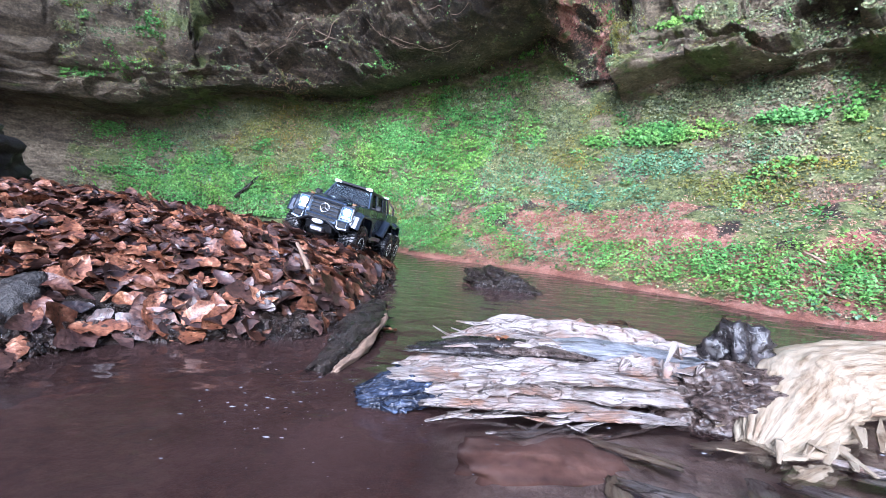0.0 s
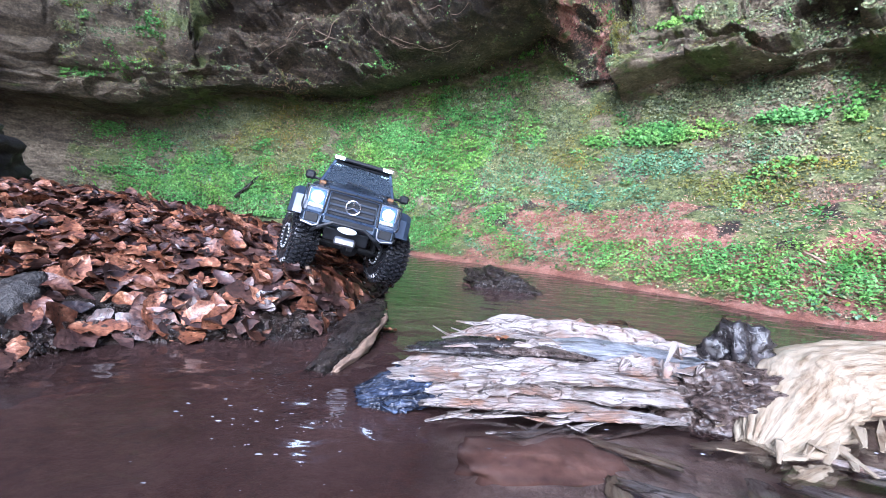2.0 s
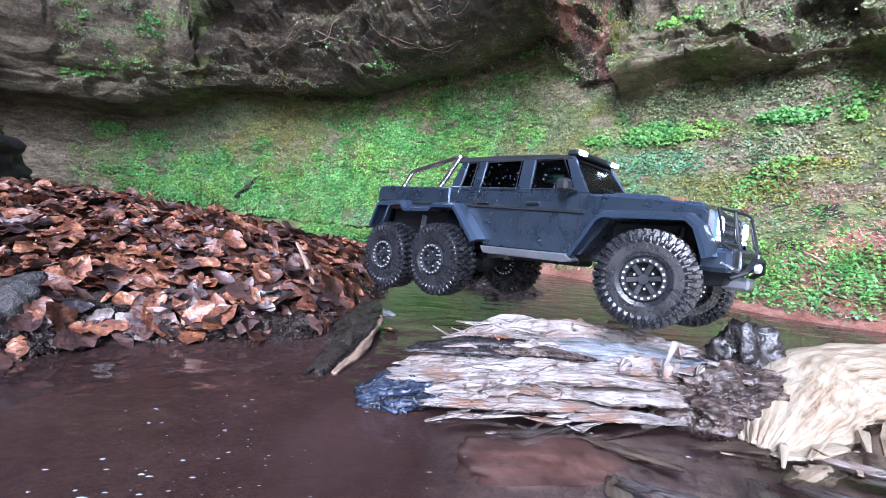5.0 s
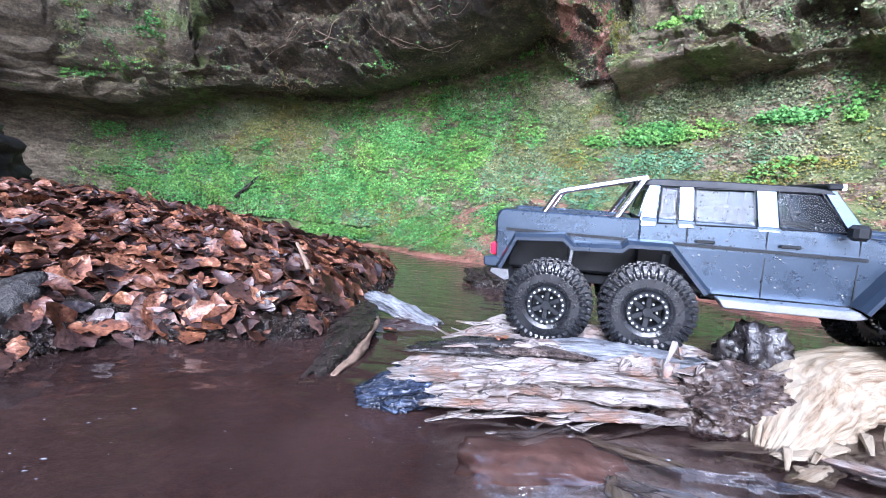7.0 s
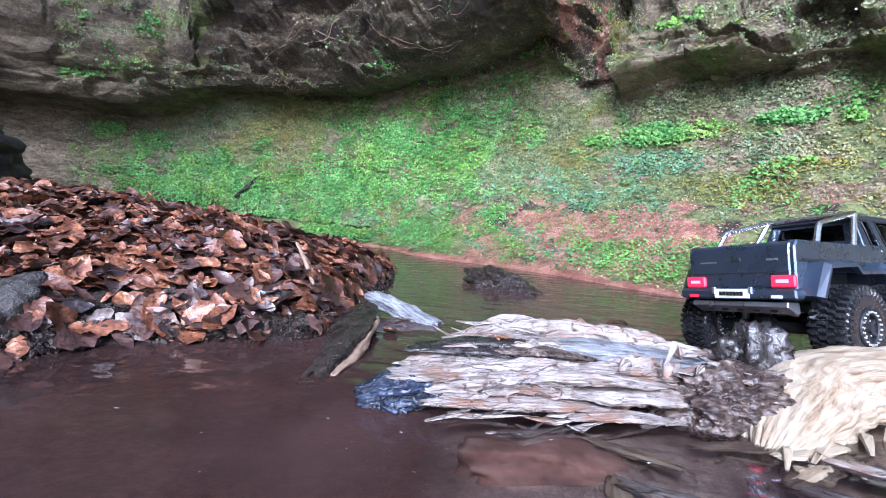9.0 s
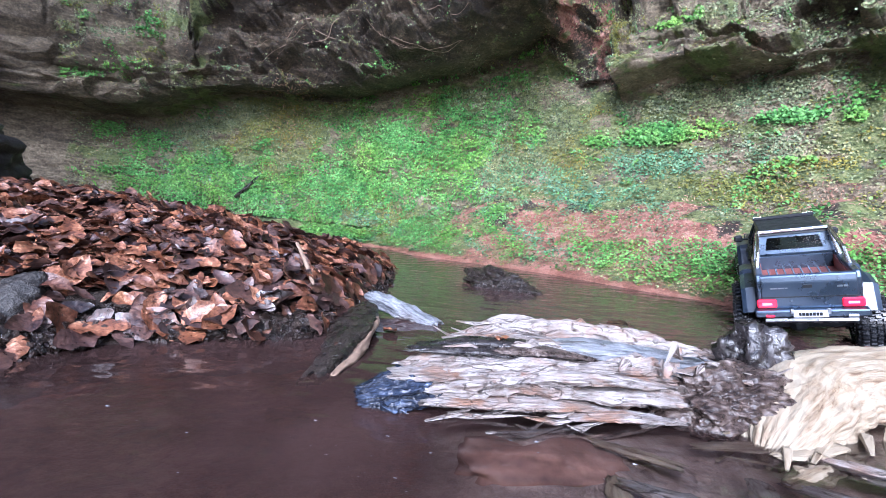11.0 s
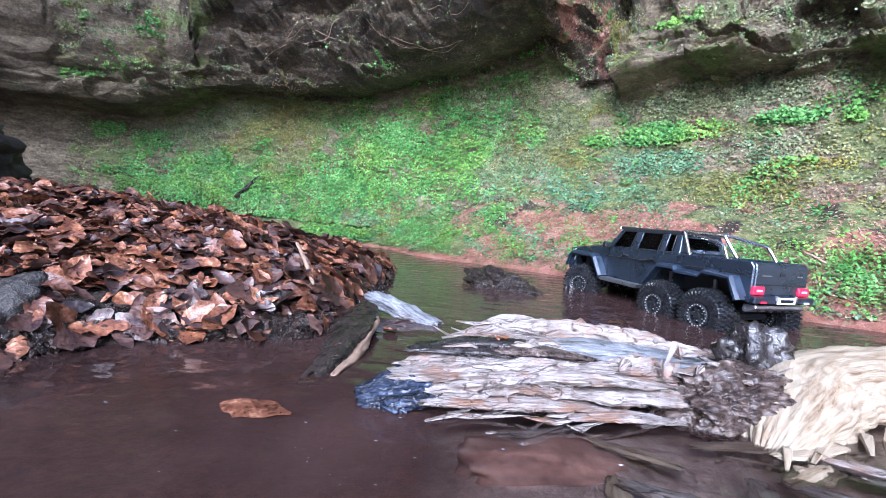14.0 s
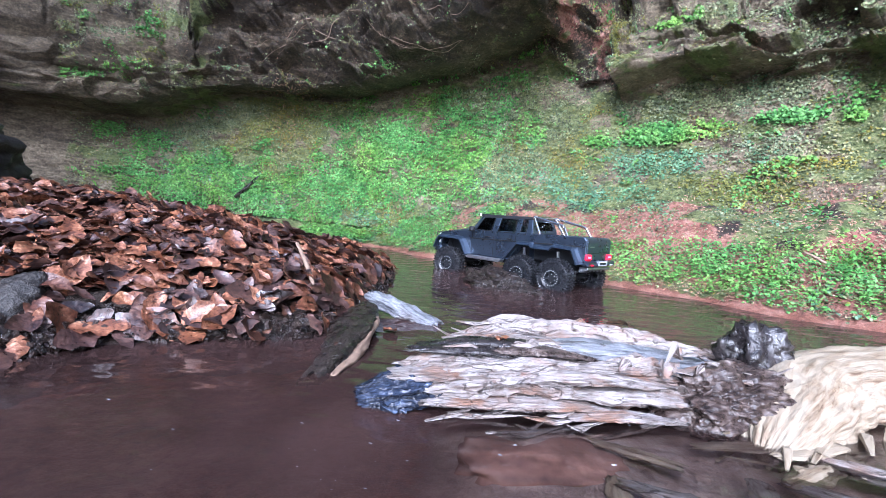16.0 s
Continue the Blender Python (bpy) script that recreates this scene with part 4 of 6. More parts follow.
    bar_word(t, -0.0822, 0.1615, (0.006, 0.008), 0.003, 0.0015, material=m_silver, y0=-0.052)
    part("rear_bumper", slab([(-0.078, 0.1035), (-0.094, 0.105), (-0.095, 0.1185), (-0.078, 0.1205), (-0.066, 0.113)], (0.0875, -0.0875), bevel=0.0022), m_paint, t)
    for y in (-0.028, 0.028):
        part("bumper_hook", box(-0.098, -0.093, y - 0.003, y + 0.003, 0.112, 0.1225, bevel=0.001), m_silver, t)
    plate = part("number_plate", box(-0.0975, -0.0950, -0.0265, 0.0265, 0.1055, 0.1195, bevel=0.0006), m_white, t, "white plate with dark lettering bars")
    bar_word(plate, -0.0981, 0.1125, (0.0045, 0.0035, 0.0045, 0.004, 0.0045, 0.0045, 0.0035), 0.006, 0.0011)
    bm = slab([(-0.086, 0.101), (-0.088, 0.094), (-0.066, 0.083), (-0.058, 0.085), (-0.060, 0.100)], (0.072, -0.072), bevel=0.001)
    skid = part("rear_skid", bm, m_silver, t, "perforated grey skid plate")
    for k in range(5):
        y = -0.048 + k * 0.024
        one = bmesh.new()
        bmesh.ops.create_cone(one, cap_ends=True, segments=10, radius1=0.0042, radius2=0.0042, depth=0.002, matrix=Matrix.Translation((-0.0772, y, 0.0885)) @ Matrix.Rotation(radians(62), 4, "Y") @ Matrix.Diagonal((0.7, 1.3, 1, 1)))
        part("skid_hole", one, m_black, skid)
    # nose
    grille = part("grille", box(0.508, 0.5165, -0.0435, 0.0435, 0.112, 0.1535, bevel=0.003), m_black, t)
    for k, z in enumerate((0.122, 0.1325, 0.143)):
        part("grille_bar", box(0.5155, 0.5195, -0.041, 0.041, z - 0.0022, z + 0.0022, bevel=0.001), m_flare, grille)
    ring = [(0.5215, 0.0125 * math.cos(k * math.tau / 18), 0.1345 + 0.0125 * math.sin(k * math.tau / 18)) for k in range(19)]
    bm = tube(ring, 0.0014, None, 6)
    part("round_badge", bm, m_chrome, grille, "plain chrome ring badge")
    bm = None
    for k in range(3):
        a = math.pi / 2 + k * math.tau / 3
        bm = tube([(0.5215, 0, 0.1345), (0.5215, 0.0122 * math.cos(a), 0.1345 + 0.0122 * math.sin(a))], 0.0013, bm, 5)
    part("badge_spokes", bm, m_chrome, grille)
    bumper = part("front_bumper", box(0.500, 0.534, -0.049, 0.049, 0.094, 0.114, bevel=0.004), m_paint, t)
    part("bumper_slot", box(0.531, 0.5355, -0.043, 0.043, 0.1035, 0.110, bevel=0.001), m_black, bumper)
    bm = tube([(0.530, -0.060, 0.080), (0.543, -0.050, 0.088), (0.546, -0.026, 0.102), (0.546, 0.026, 0.102), (0.543, 0.050, 0.088), (0.530, 0.060, 0.080)], 0.0032, None, 8)
    part("bull_bar", bm, m_black, t)
    for s in (-1, 1):
        part("grille_guard", tube([(0.536, s * 0.048, 0.112), (0.526, s * 0.0455, 0.156), (0.519, s * 0.085, 0.156), (0.526, s * 0.086, 0.118), (0.534, s * 0.082, 0.112)], 0.0021, None, 6), m_black, t)
    part("guard_crossbar", tube([(0.526, -0.046, 0.156), (0.528, 0.0, 0.157), (0.526, 0.046, 0.156)], 0.002, None, 6), m_black, t)
    one = bmesh.new()
    bmesh.ops.create_cone(one, cap_ends=True, segments=16, radius1=0.010, radius2=0.009, depth=0.003, matrix=Matrix.Translation((0.5465, 0, 0.0935)) @ Matrix.Rotation(math.pi / 2, 4, "Y") @ Matrix.Diagonal((0.62, 1.75, 1, 1)))
    badge = part("bumper_badge", one, m_white, t, "white oval plate with a blank bar")
    part("winch", box(0.512, 0.542, -0.019, 0.019, 0.066, 0.080, bevel=0.003), m_silver, t, "grey winch block")
    part("front_skid", slab([(0.49, 0.092), (0.532, 0.092), (0.520, 0.070), (0.49, 0.066)], (0.040, -0.040), bevel=0.002), m_black, t)
    # axles, gearbox
    for x in (0.0, 0.1245, 0.449):
        bm = tube([(x, -0.082, 0.0595), (x, 0.082, 0.0595)], 0.009, None, 10)
        bmesh.ops.create_uvsphere(bm, u_segments=10, v_segments=8, radius=0.019, matrix=Matrix.Translation((x, 0.012, 0.060)))
        part("axle", bm, m_black, t)
    part("inner_fender", box(-0.066, 0.185, -0.050, 0.050, 0.100, 0.146, bevel=0.004), m_black, t)
    part("inner_fender", box(0.385, 0.495, -0.052, 0.052, 0.100, 0.140, bevel=0.004), m_black, t)
    part("gearbox", box(0.20, 0.33, -0.024, 0.024, 0.072, 0.092, bevel=0.004), m_black, t)
    part("drive_shaft", tube([(0.13, 0.008, 0.07), (0.21, 0.008, 0.08)], 0.004, None, 8), m_silver, t)
    first = wheel(t)
    wheels = [first]
    for k in range(5):
        made = {}
        for o in (first, *first.children):
            made[o] = o.copy()
            scene.collection.objects.link(made[o])
            made[o].parent = made.get(o.parent, o.parent)
        wheels.append(made[first])
    return t, wheels


m_drop = mat("water_drop", [(0.3, (0.03, 0.035, 0.045)), (0.7, (0.06, 0.07, 0.085))], 60, (0.03, 0.06), 0, 0, 300, spec=1.0)
m_flare = mat("glossy_flare", [(0.2, (0.014, 0.024, 0.042)), (0.8, (0.024, 0.036, 0.058))], 30, (0.26, 0.4), 0.2, 0.05, 400, coat=0.25)
truck_ob, truck_wheels = truck()
WHEEL_AT = [(0.0, 0.1), (0.0, -0.1), (0.1245, 0.1), (0.1245, -0.1), (0.449, 0.084), (0.449, -0.084)]


# ---------------------------------------------------------------- wood and stones
m_chip = mat("pale_chip", [(0.3, (0.22, 0.15, 0.10)), (0.7, (0.5, 0.42, 0.34))], 30, (0.4, 0.7), 0, 0.6, 150, vary=0.5)
m_greywood = wood_mat("blue_grey_wood", [(0.0, (0.03, 0.03, 0.034)), (0.3, (0.12, 0.125, 0.14)), (0.65, (0.22, 0.23, 0.25)), (1.0, (0.34, 0.35, 0.37))], (0.06, 0.05, 0.05), (0.25, 0.6), 0.58)
m_char = wood_mat("charred_wood", [(0.0, (0.004, 0.005, 0.008)), (0.35, (0.012, 0.016, 0.028)), (0.7, (0.03, 0.042, 0.075)), (1.0, (0.13, 0.17, 0.27))], (0.008, 0.009, 0.013), (0.08, 0.3), 0.6)
m_stump = mat("soaked_rotten_wood", [(0.36, (0.010, 0.007, 0.006)), (0.47, (0.036, 0.024, 0.020)), (0.55, (0.085, 0.062, 0.052)), (0.62, (0.21, 0.175, 0.155)), (0.70, (0.42, 0.38, 0.35))], 30, (0.12, 0.5), 0, 1.0, 130, squeeze=(0.6, 1.2, 1.4), depth=0.006)
m_rot = mat("rotten_wood", [(0.34, (0.010, 0.007, 0.006)), (0.47, (0.05, 0.034, 0.028)), (0.57, (0.12, 0.09, 0.078)), (0.68, (0.42, 0.37, 0.33))], 38, (0.1, 0.6), 0, 1.0, 150, depth=0.014)


def chunk(name, spine, radii, material, flat=0.55, rough=0.25, grain=0.12, seed=0, seg=26, steps=34, splinter=0.0, label="", category="driftwood", tilt=0.0, plate=0.0, run=9.0, facets=False):
    """Broken wood: a ragged solid along a spine; grain ridges run along it, the ends splinter."""
    spine = [Vector(p) for p in spine]
    verts, faces = [], []
    rr = [(i / (len(radii) - 1), r) for i, r in enumerate(radii)]
    for i in range(steps + 1):
        t = i / steps
        c = curve_at(spine, t)
        d = (curve_at(spine, min(t + 0.02, 1)) - curve_at(spine, max(t - 0.02, 0))).normalized()
        side = d.cross(Vector((0, 0, 1))).normalized()
        up = side.cross(d)
        if tilt:
            rot = Matrix.Rotation(tilt, 3, d)
            side, up = rot @ side, rot @ up
        r0 = along(rr, t)
        for k in range(seg):
            a = k * math.tau / seg
            g = noise.noise(Vector((k * 0.8, t * run, seed))) * grain * 2.4 + noise.noise(Vector((k * 0.31, t * run * 0.5, seed + 4))) * grain * 2
            n = fbm((math.cos(a) * 1.3 + seed * 3, math.sin(a) * 1.3, t * 5 + seed), 4) * rough
            n += rough * 0.28 * fbm((math.cos(a) * 5 + seed, math.sin(a) * 5, t * 26 + seed), 3)
            if plate:
                f = noise.noise(Vector((math.cos(a) * 2.2 + seed, math.sin(a) * 2.2, t * 2.6 + seed * 2))) * 4 + noise.noise(Vector((math.cos(a) * 7, math.sin(a) * 7 + seed, t * 9))) * 0.9
                n += plate * (math.floor(f) + blend(0.72, 1.0, f - math.floor(f)))
            slip = splinter * noise.noise(Vector((k * 0.7, seed * 1.3, 0.5))) * (abs(t - 0.5) * 2) ** 2
            r = r0 * (1 + g + n)
            verts.append(c + d * slip + side * math.cos(a) * r + up * math.sin(a) * r * flat)
    for i in range(steps):
        for k in range(seg):
            a, b = i * seg + k, i * seg + (k + 1) % seg
            faces.append((a, b, b + seg, a + seg))
    faces += [tuple(range(seg))[::-1], tuple(range(steps * seg, steps * seg + seg))]
    ob = raw(name, verts, faces, material, smooth=not facets)
    long = sum((Vector(b) - Vector(a)).length for a, b in zip(spine, spine[1:]))
    at = ob.data.attributes.new("grain", "FLOAT_VECTOR", "POINT")
    grain_co = []
    for i in range(steps + 1):
        r0 = along(rr, 0.5)
        for k in range(seg):
            a = k * math.tau / seg
            grain_co += [i / steps * long + seed, math.cos(a) * r0, math.sin(a) * r0]
    at.data.foreach_set("vector", grain_co)
    return tagged(ob, label, category)


def boulder(name, at, size, material, seed, label, category="stone", turn=0.0, rough=0.3, sub=4):
    bm = bmesh.new()
    bmesh.ops.create_icosphere(bm, subdivisions=sub, radius=1)
    rot = Matrix.Rotation(turn, 3, "Z")
    for v in bm.verts:
        p = v.co.copy()
        n = fbm(p * 1.1 + Vector((seed, 0, 0)), 5) * rough + fbm(p * 5 + Vector((0, seed, 0)), 4) * rough * 0.3 + fbm(p * 16 + Vector((0, seed, 3)), 3) * rough * 0.09
        cell = noise.voronoi(p * 1.4 + Vector((0, 0, seed)))[0][0] * rough * 0.7
        p *= 1 + n - cell + 0.2 * rough
        v.co = rot @ Vector((p.x * size[0], p.y * size[1], p.z * size[2])) + Vector(at)
    ob = part(name, bm, material, None, "", True)
    return tagged(ob, label, category)


def centred(ob):
    """Put the object's origin at its middle, so that it can be moved."""
    c = sum((v.co for v in ob.data.vertices), Vector()) / len(ob.data.vertices)
    ob.data.transform(Matrix.Translation(-c))
    ob.location = c
    return ob


def splinters(parent, count, centre, spread, heading, long, seed, material, wide=0.006):
    """Loose slivers that stand off a broken log, parts of it."""
    rnd = random.Random(seed)
    shift = Vector(parent.location)
    for i in range(count):
        c = Vector((rnd.gauss(centre[0], spread[0]), rnd.gauss(centre[1], spread[1]), rnd.gauss(centre[2], spread[2])))
        a, tip = heading + rnd.gauss(0, 0.22), rnd.gauss(0, 0.12)
        d = Vector((math.cos(a) * math.cos(tip), math.sin(a) * math.cos(tip), math.sin(tip)))
        side = d.cross(Vector((0, 0, 1))).normalized() * wide * rnd.uniform(0.5, 1.4)
        up = Vector((0, 0, 1)) * wide * rnd.uniform(0.25, 0.6)
        l = long * rnd.uniform(0.4, 1.3)
        bend = Vector((0, 0, rnd.gauss(0, 0.006)))
        p0, p1, p2 = c - d * l / 2, c + bend, c + d * l / 2
        bm = bmesh.new()
        rows = []
        for p, w in ((p0, 0.35), (p1, 1.0), (p2, 0.12)):
            rows.append([bm.verts.new(p - shift + side * w * sx + up * w * sz) for sx, sz in ((-1, -1), (1, -0.8), (0.7, 1), (-0.8, 0.8))])
        for r0, r1 in zip(rows, rows[1:]):
            for k in range(4):
                bm.faces.new((r0[k], r0[(k + 1) % 4], r1[(k + 1) % 4], r1[k]))
        bm.faces.new(rows[0][::-1]), bm.faces.new(rows[-1])
        ob = part("splinter", bm, material, parent)
        at = ob.data.attributes.new("grain", "FLOAT_VECTOR", "POINT")
        at.data.foreach_set("vector", [c for r in (0, 0.5, 1) for k in range(4) for c in (r * l + i * 0.7, k * 0.006 + i * 0.3, 0.0)])


log_main = chunk("driftwood_log", [(-0.035, 0.50, 0.016), (0.05, 0.515, 0.020), (0.16, 0.53, 0.020), (0.26, 0.545, 0.018), (0.37, 0.56, 0.010)], [0.03, 0.058, 0.066, 0.062, 0.05, 0.03], m_pale, 0.55, 0.36, 0.012, 1, 150, 130, 0.018, plate=0.085, run=5.0, facets=True, label="bleached grey rotten log lying across the stream")
splinters(log_main, 14, (0.12, 0.452, 0.005), (0.05, 0.008, 0.004), 0.2, 0.075, 1, m_pale, 0.0045)
splinters(log_main, 9, (0.14, 0.53, 0.050), (0.10, 0.03, 0.004), 0.15, 0.07, 2, m_pale, 0.003)
def flakes(parent, spec, seed):
    """Long split layers that peel off the log, parts of it; each (x, y, z, length, turn, width, material)."""
    for i, (x, y, z, l, a, w, m) in enumerate(spec):
        d = Vector((math.cos(a), math.sin(a), 0.0)) * l / 2
        c = Vector((x, y, z))
        ob = chunk("peeling_layer", [c - d, c + Vector((0, 0, 0.002)), c + d + Vector((0, 0, -0.004))], [w * 0.5, w, w * 0.9, w * 0.3], m, 0.28, 0.4, 0.06, seed + i, 40, 50, 0.012, category="")
        ob.parent = parent
        ob.matrix_parent_inverse = parent.matrix_basis.inverted()


def chips(name, count, x0, x1, y0, y1, material, size, seed, label):
    rnd = random.Random(seed)
    verts, faces = [], []
    for i in range(count):
        x, y = rnd.uniform(x0, x1), rnd.gauss((y0 + y1) / 2, (y1 - y0) / 3)
        m = pose(x, y, max(ground_z(x, y), 0.0) + rnd.uniform(0.0, 0.016), rnd.gauss(0, 18), rnd.gauss(0, 18), rnd.gauss(0, 50))
        l, w, h = size * rnd.uniform(0.5, 2.4), size * rnd.uniform(0.15, 0.5), size * rnd.uniform(0.1, 0.3)
        b = len(verts)
        verts += [m @ Vector((sx * l * (1 if sz < 0 else 0.8), sy * w * (1 if sx < 0 else 0.5), sz * h)) for sx in (-1, 1) for sy in (-1, 1) for sz in (-1, 1)]
        faces += [tuple(b + k for k in q) for q in ((0, 1, 3, 2), (4, 6, 7, 5), (0, 4, 5, 1), (2, 3, 7, 6), (0, 2, 6, 4), (1, 5, 7, 3))]
    return tagged(raw(name, verts, faces, material), label, "debris", kind="stuff")


flakes(log_main, [(0.03, 0.474, 0.034, 0.15, 0.10, 0.020, m_pale), (0.16, 0.484, 0.036, 0.19, 0.05, 0.020, m_pale), (0.09, 0.458, 0.014, 0.20, 0.12, 0.015, m_pale), (0.22, 0.482, 0.020, 0.15, 0.02, 0.022, m_pale),
                  (0.22, 0.548, 0.048, 0.24, -0.08, 0.030, m_greywood), (0.29, 0.53, 0.036, 0.14, 0.1, 0.024, m_greywood), (0.04, 0.508, 0.050, 0.14, 0.08, 0.015, m_wetwood), (0.12, 0.512, 0.052, 0.12, 0.06, 0.014, m_rot), (0.20, 0.455, 0.008, 0.12, 0.1, 0.013, m_pale)], 300)
chips("dark_wood_chips", 260, 0.16, 0.62, 0.58, 0.72, m_rot, 0.012, 15, "dark rotten wood chips heaped behind the log")
chips("pale_wood_chips", 120, 0.14, 0.55, 0.58, 0.70, m_chip, 0.012, 16, "pale wood chips scattered behind the log")
strip = chunk("bark_sliver", [(-0.02, 0.520, 0.049), (0.05, 0.525, 0.056), (0.13, 0.535, 0.054)], [0.008, 0.016, 0.008], m_wetwood, 0.4, 0.3, 0.1, 11, 24, 30, 0.01, "dark bark sliver along the top of the log")
log_back = chunk("driftwood_slab", [(0.02, 0.66, 0.016), (0.12, 0.66, 0.028), (0.24, 0.645, 0.024), (0.36, 0.63, 0.012), (0.46, 0.62, 0.004)], [0.02, 0.045, 0.05, 0.05, 0.04, 0.02], m_pale, 0.55, 0.38, 0.014, 2, 130, 110, 0.02, plate=0.09, run=5.0, facets=True, label="weathered splintered log slab behind the front log")
splinters(log_back, 18, (0.26, 0.66, 0.040), (0.13, 0.035, 0.006), -0.1, 0.05, 3, m_pale, 0.005)
chunk("charred_wood_end", [(-0.075, 0.468, 0.006), (-0.035, 0.472, 0.014), (0.0, 0.485, 0.018)], [0.016, 0.030, 0.026], m_char, 0.72, 0.25, 0.05, 3, 80, 60, 0.012, plate=0.09, label="wet black charred end of the log")
knot = centred(boulder("wet_knot", (0.382, 0.574, 0.050), (0.042, 0.032, 0.036), m_wetwood, 6.0, "shiny black wet wood knot on top of the log", "driftwood", 0.3, 0.55, 4))
stump = boulder("rotten_wood_lump", (0.335, 0.508, 0.014), (0.088, 0.052, 0.040), m_stump, 8.0, "dark rotten wood lump with grey splinters", "driftwood", 0.35, 0.36, 6)
splinters(stump, 26, (0.265, 0.505, 0.044), (0.03, 0.022, 0.012), 0.7, 0.04, 4, m_pale, 0.006)
split = centred(chunk("split_wood_block", [(0.315, 0.430, -0.006), (0.385, 0.492, 0.012), (0.455, 0.548, 0.026), (0.60, 0.585, 0.034), (0.82, 0.635, 0.03)], [0.022, 0.055, 0.068, 0.066, 0.06], m_fresh, 0.62, 0.12, 0.010, 6, 150, 120, 0.015, plate=0.022, run=1.4, label="freshly split pale yellow wood block at the water's edge"))
splinters(split, 30, (0.375, 0.448, 0.002), (0.042, 0.020, 0.005), 0.78, 0.11, 5, m_fresh, 0.0042)
bark = centred(chunk("bark_strip", [(-0.143, 0.545, 0.0), (-0.125, 0.64, 0.014), (-0.120, 0.75, 0.022), (-0.115, 0.84, 0.028)], [0.014, 0.023, 0.027, 0.020], m_bark, 0.36, 0.4, 0.06, 7, 50, 60, 0.02, "soaked dark bark strip half in the water"))
bark_edge = (chunk("pale_bark_edge", [(-0.120, 0.550, 0.002), (-0.098, 0.65, 0.010), (-0.090, 0.78, 0.022)], [0.004, 0.007, 0.004], m_twig, 0.9, 0.7, 0.1, 9, 20, 30, 0.01, category=""))
bark_edge.parent = bark
bark_edge.matrix_parent_inverse = Matrix.Translation(-bark.location)
stick = centred(chunk("broken_stick", [(-0.135, 0.90, 0.030), (-0.07, 0.87, 0.014), (0.0, 0.83, -0.004)], [0.014, 0.022, 0.014], m_greywood, 0.7, 0.4, 0.06, 8, 44, 44, 0.02, "broken grey stick standing out of the water"))
# sunken slivers round the foot of the split block
for i, (x, y, z, a, l, w) in enumerate(((0.185, 0.405, -0.003, -0.55, 0.075, 0.009), (0.20, 0.335, -0.004, -0.45, 0.10, 0.011), (0.33, 0.385, -0.003, 0.5, 0.07, 0.014), (0.39, 0.40, -0.002, -0.5, 0.10, 0.012), (0.15, 0.345, -0.008, 1.3, 0.05, 0.010), (0.43, 0.375, -0.004, -0.35, 0.12, 0.016),
                                         (0.31, 0.435, -0.004, 0.1, 0.12, 0.010), (0.335, 0.345, -0.004, -0.7, 0.09, 0.015), (0.40, 0.335, -0.006, -0.5, 0.09, 0.013), (0.27, 0.355, -0.006, 1.2, 0.045, 0.012), (0.36, 0.425, 0.000, 0.35, 0.09, 0.012), (0.245, 0.31, -0.006, 1.4, 0.05, 0.010))):
    d = Vector((math.cos(a), math.sin(a), 0)) * l / 2
    c = Vector((x, y, z))
    chunk("sunken_sliver", [c - d, c, c + d], [w * 0.5, w, w * 0.7], m_pale if i % 2 else m_fresh, 0.3, 0.25, 0.08, 20 + i, 24, 22, 0.012, "waterlogged wood sliver lying under water")
tagged(raw_twig := chunk("leaning_twig", [(-0.206, 0.80, 0.020), (-0.245, 0.850, 0.080), (-0.283, 0.895, 0.125)], [0.003, 0.0045, 0.0035], m_twig, 0.8, 0.2, 0.06, 31, 14, 20, 0.0, "peeled brown twig leaning on the leaf bank"), category="twig")
boulder("muddy_stone", (0.165, 1.37, 0.004), (0.078, 0.14, 0.046), m_bark, 2.0, "dark muddy stone in the middle of the stream", turn=0.5, rough=0.4, sub=5)
boulder("grey_rock", (-0.585, 0.60, 0.004), (0.105, 0.085, 0.068), m_grey, 5.0, "dark grey rough rock at the water's edge", sub=5)
for k, (x, y, r) in enumerate(((-0.515, 0.575, 0.026), (-0.475, 0.585, 0.018), (-0.54, 0.545, 0.016))):
    boulder("small_stone", (x, y, 0.006), (r, r * 0.8, r * 0.7), m_grey, 12.0 + k, "small wet grey stone at the water's edge", sub=4)["group"] = "small stones by the rock"
boulder("dark_boulder", (-1.64, 1.35, 0.30), (0.33, 0.30, 0.18), m_grey, 9.0, "dark boulder on the leaf bank", sub=5)
boulder("sunken_stone", (0.11, 0.40, -0.022), (0.085, 0.045, 0.021), m_red, 3.0, "red-brown sunken stone in front of the log")


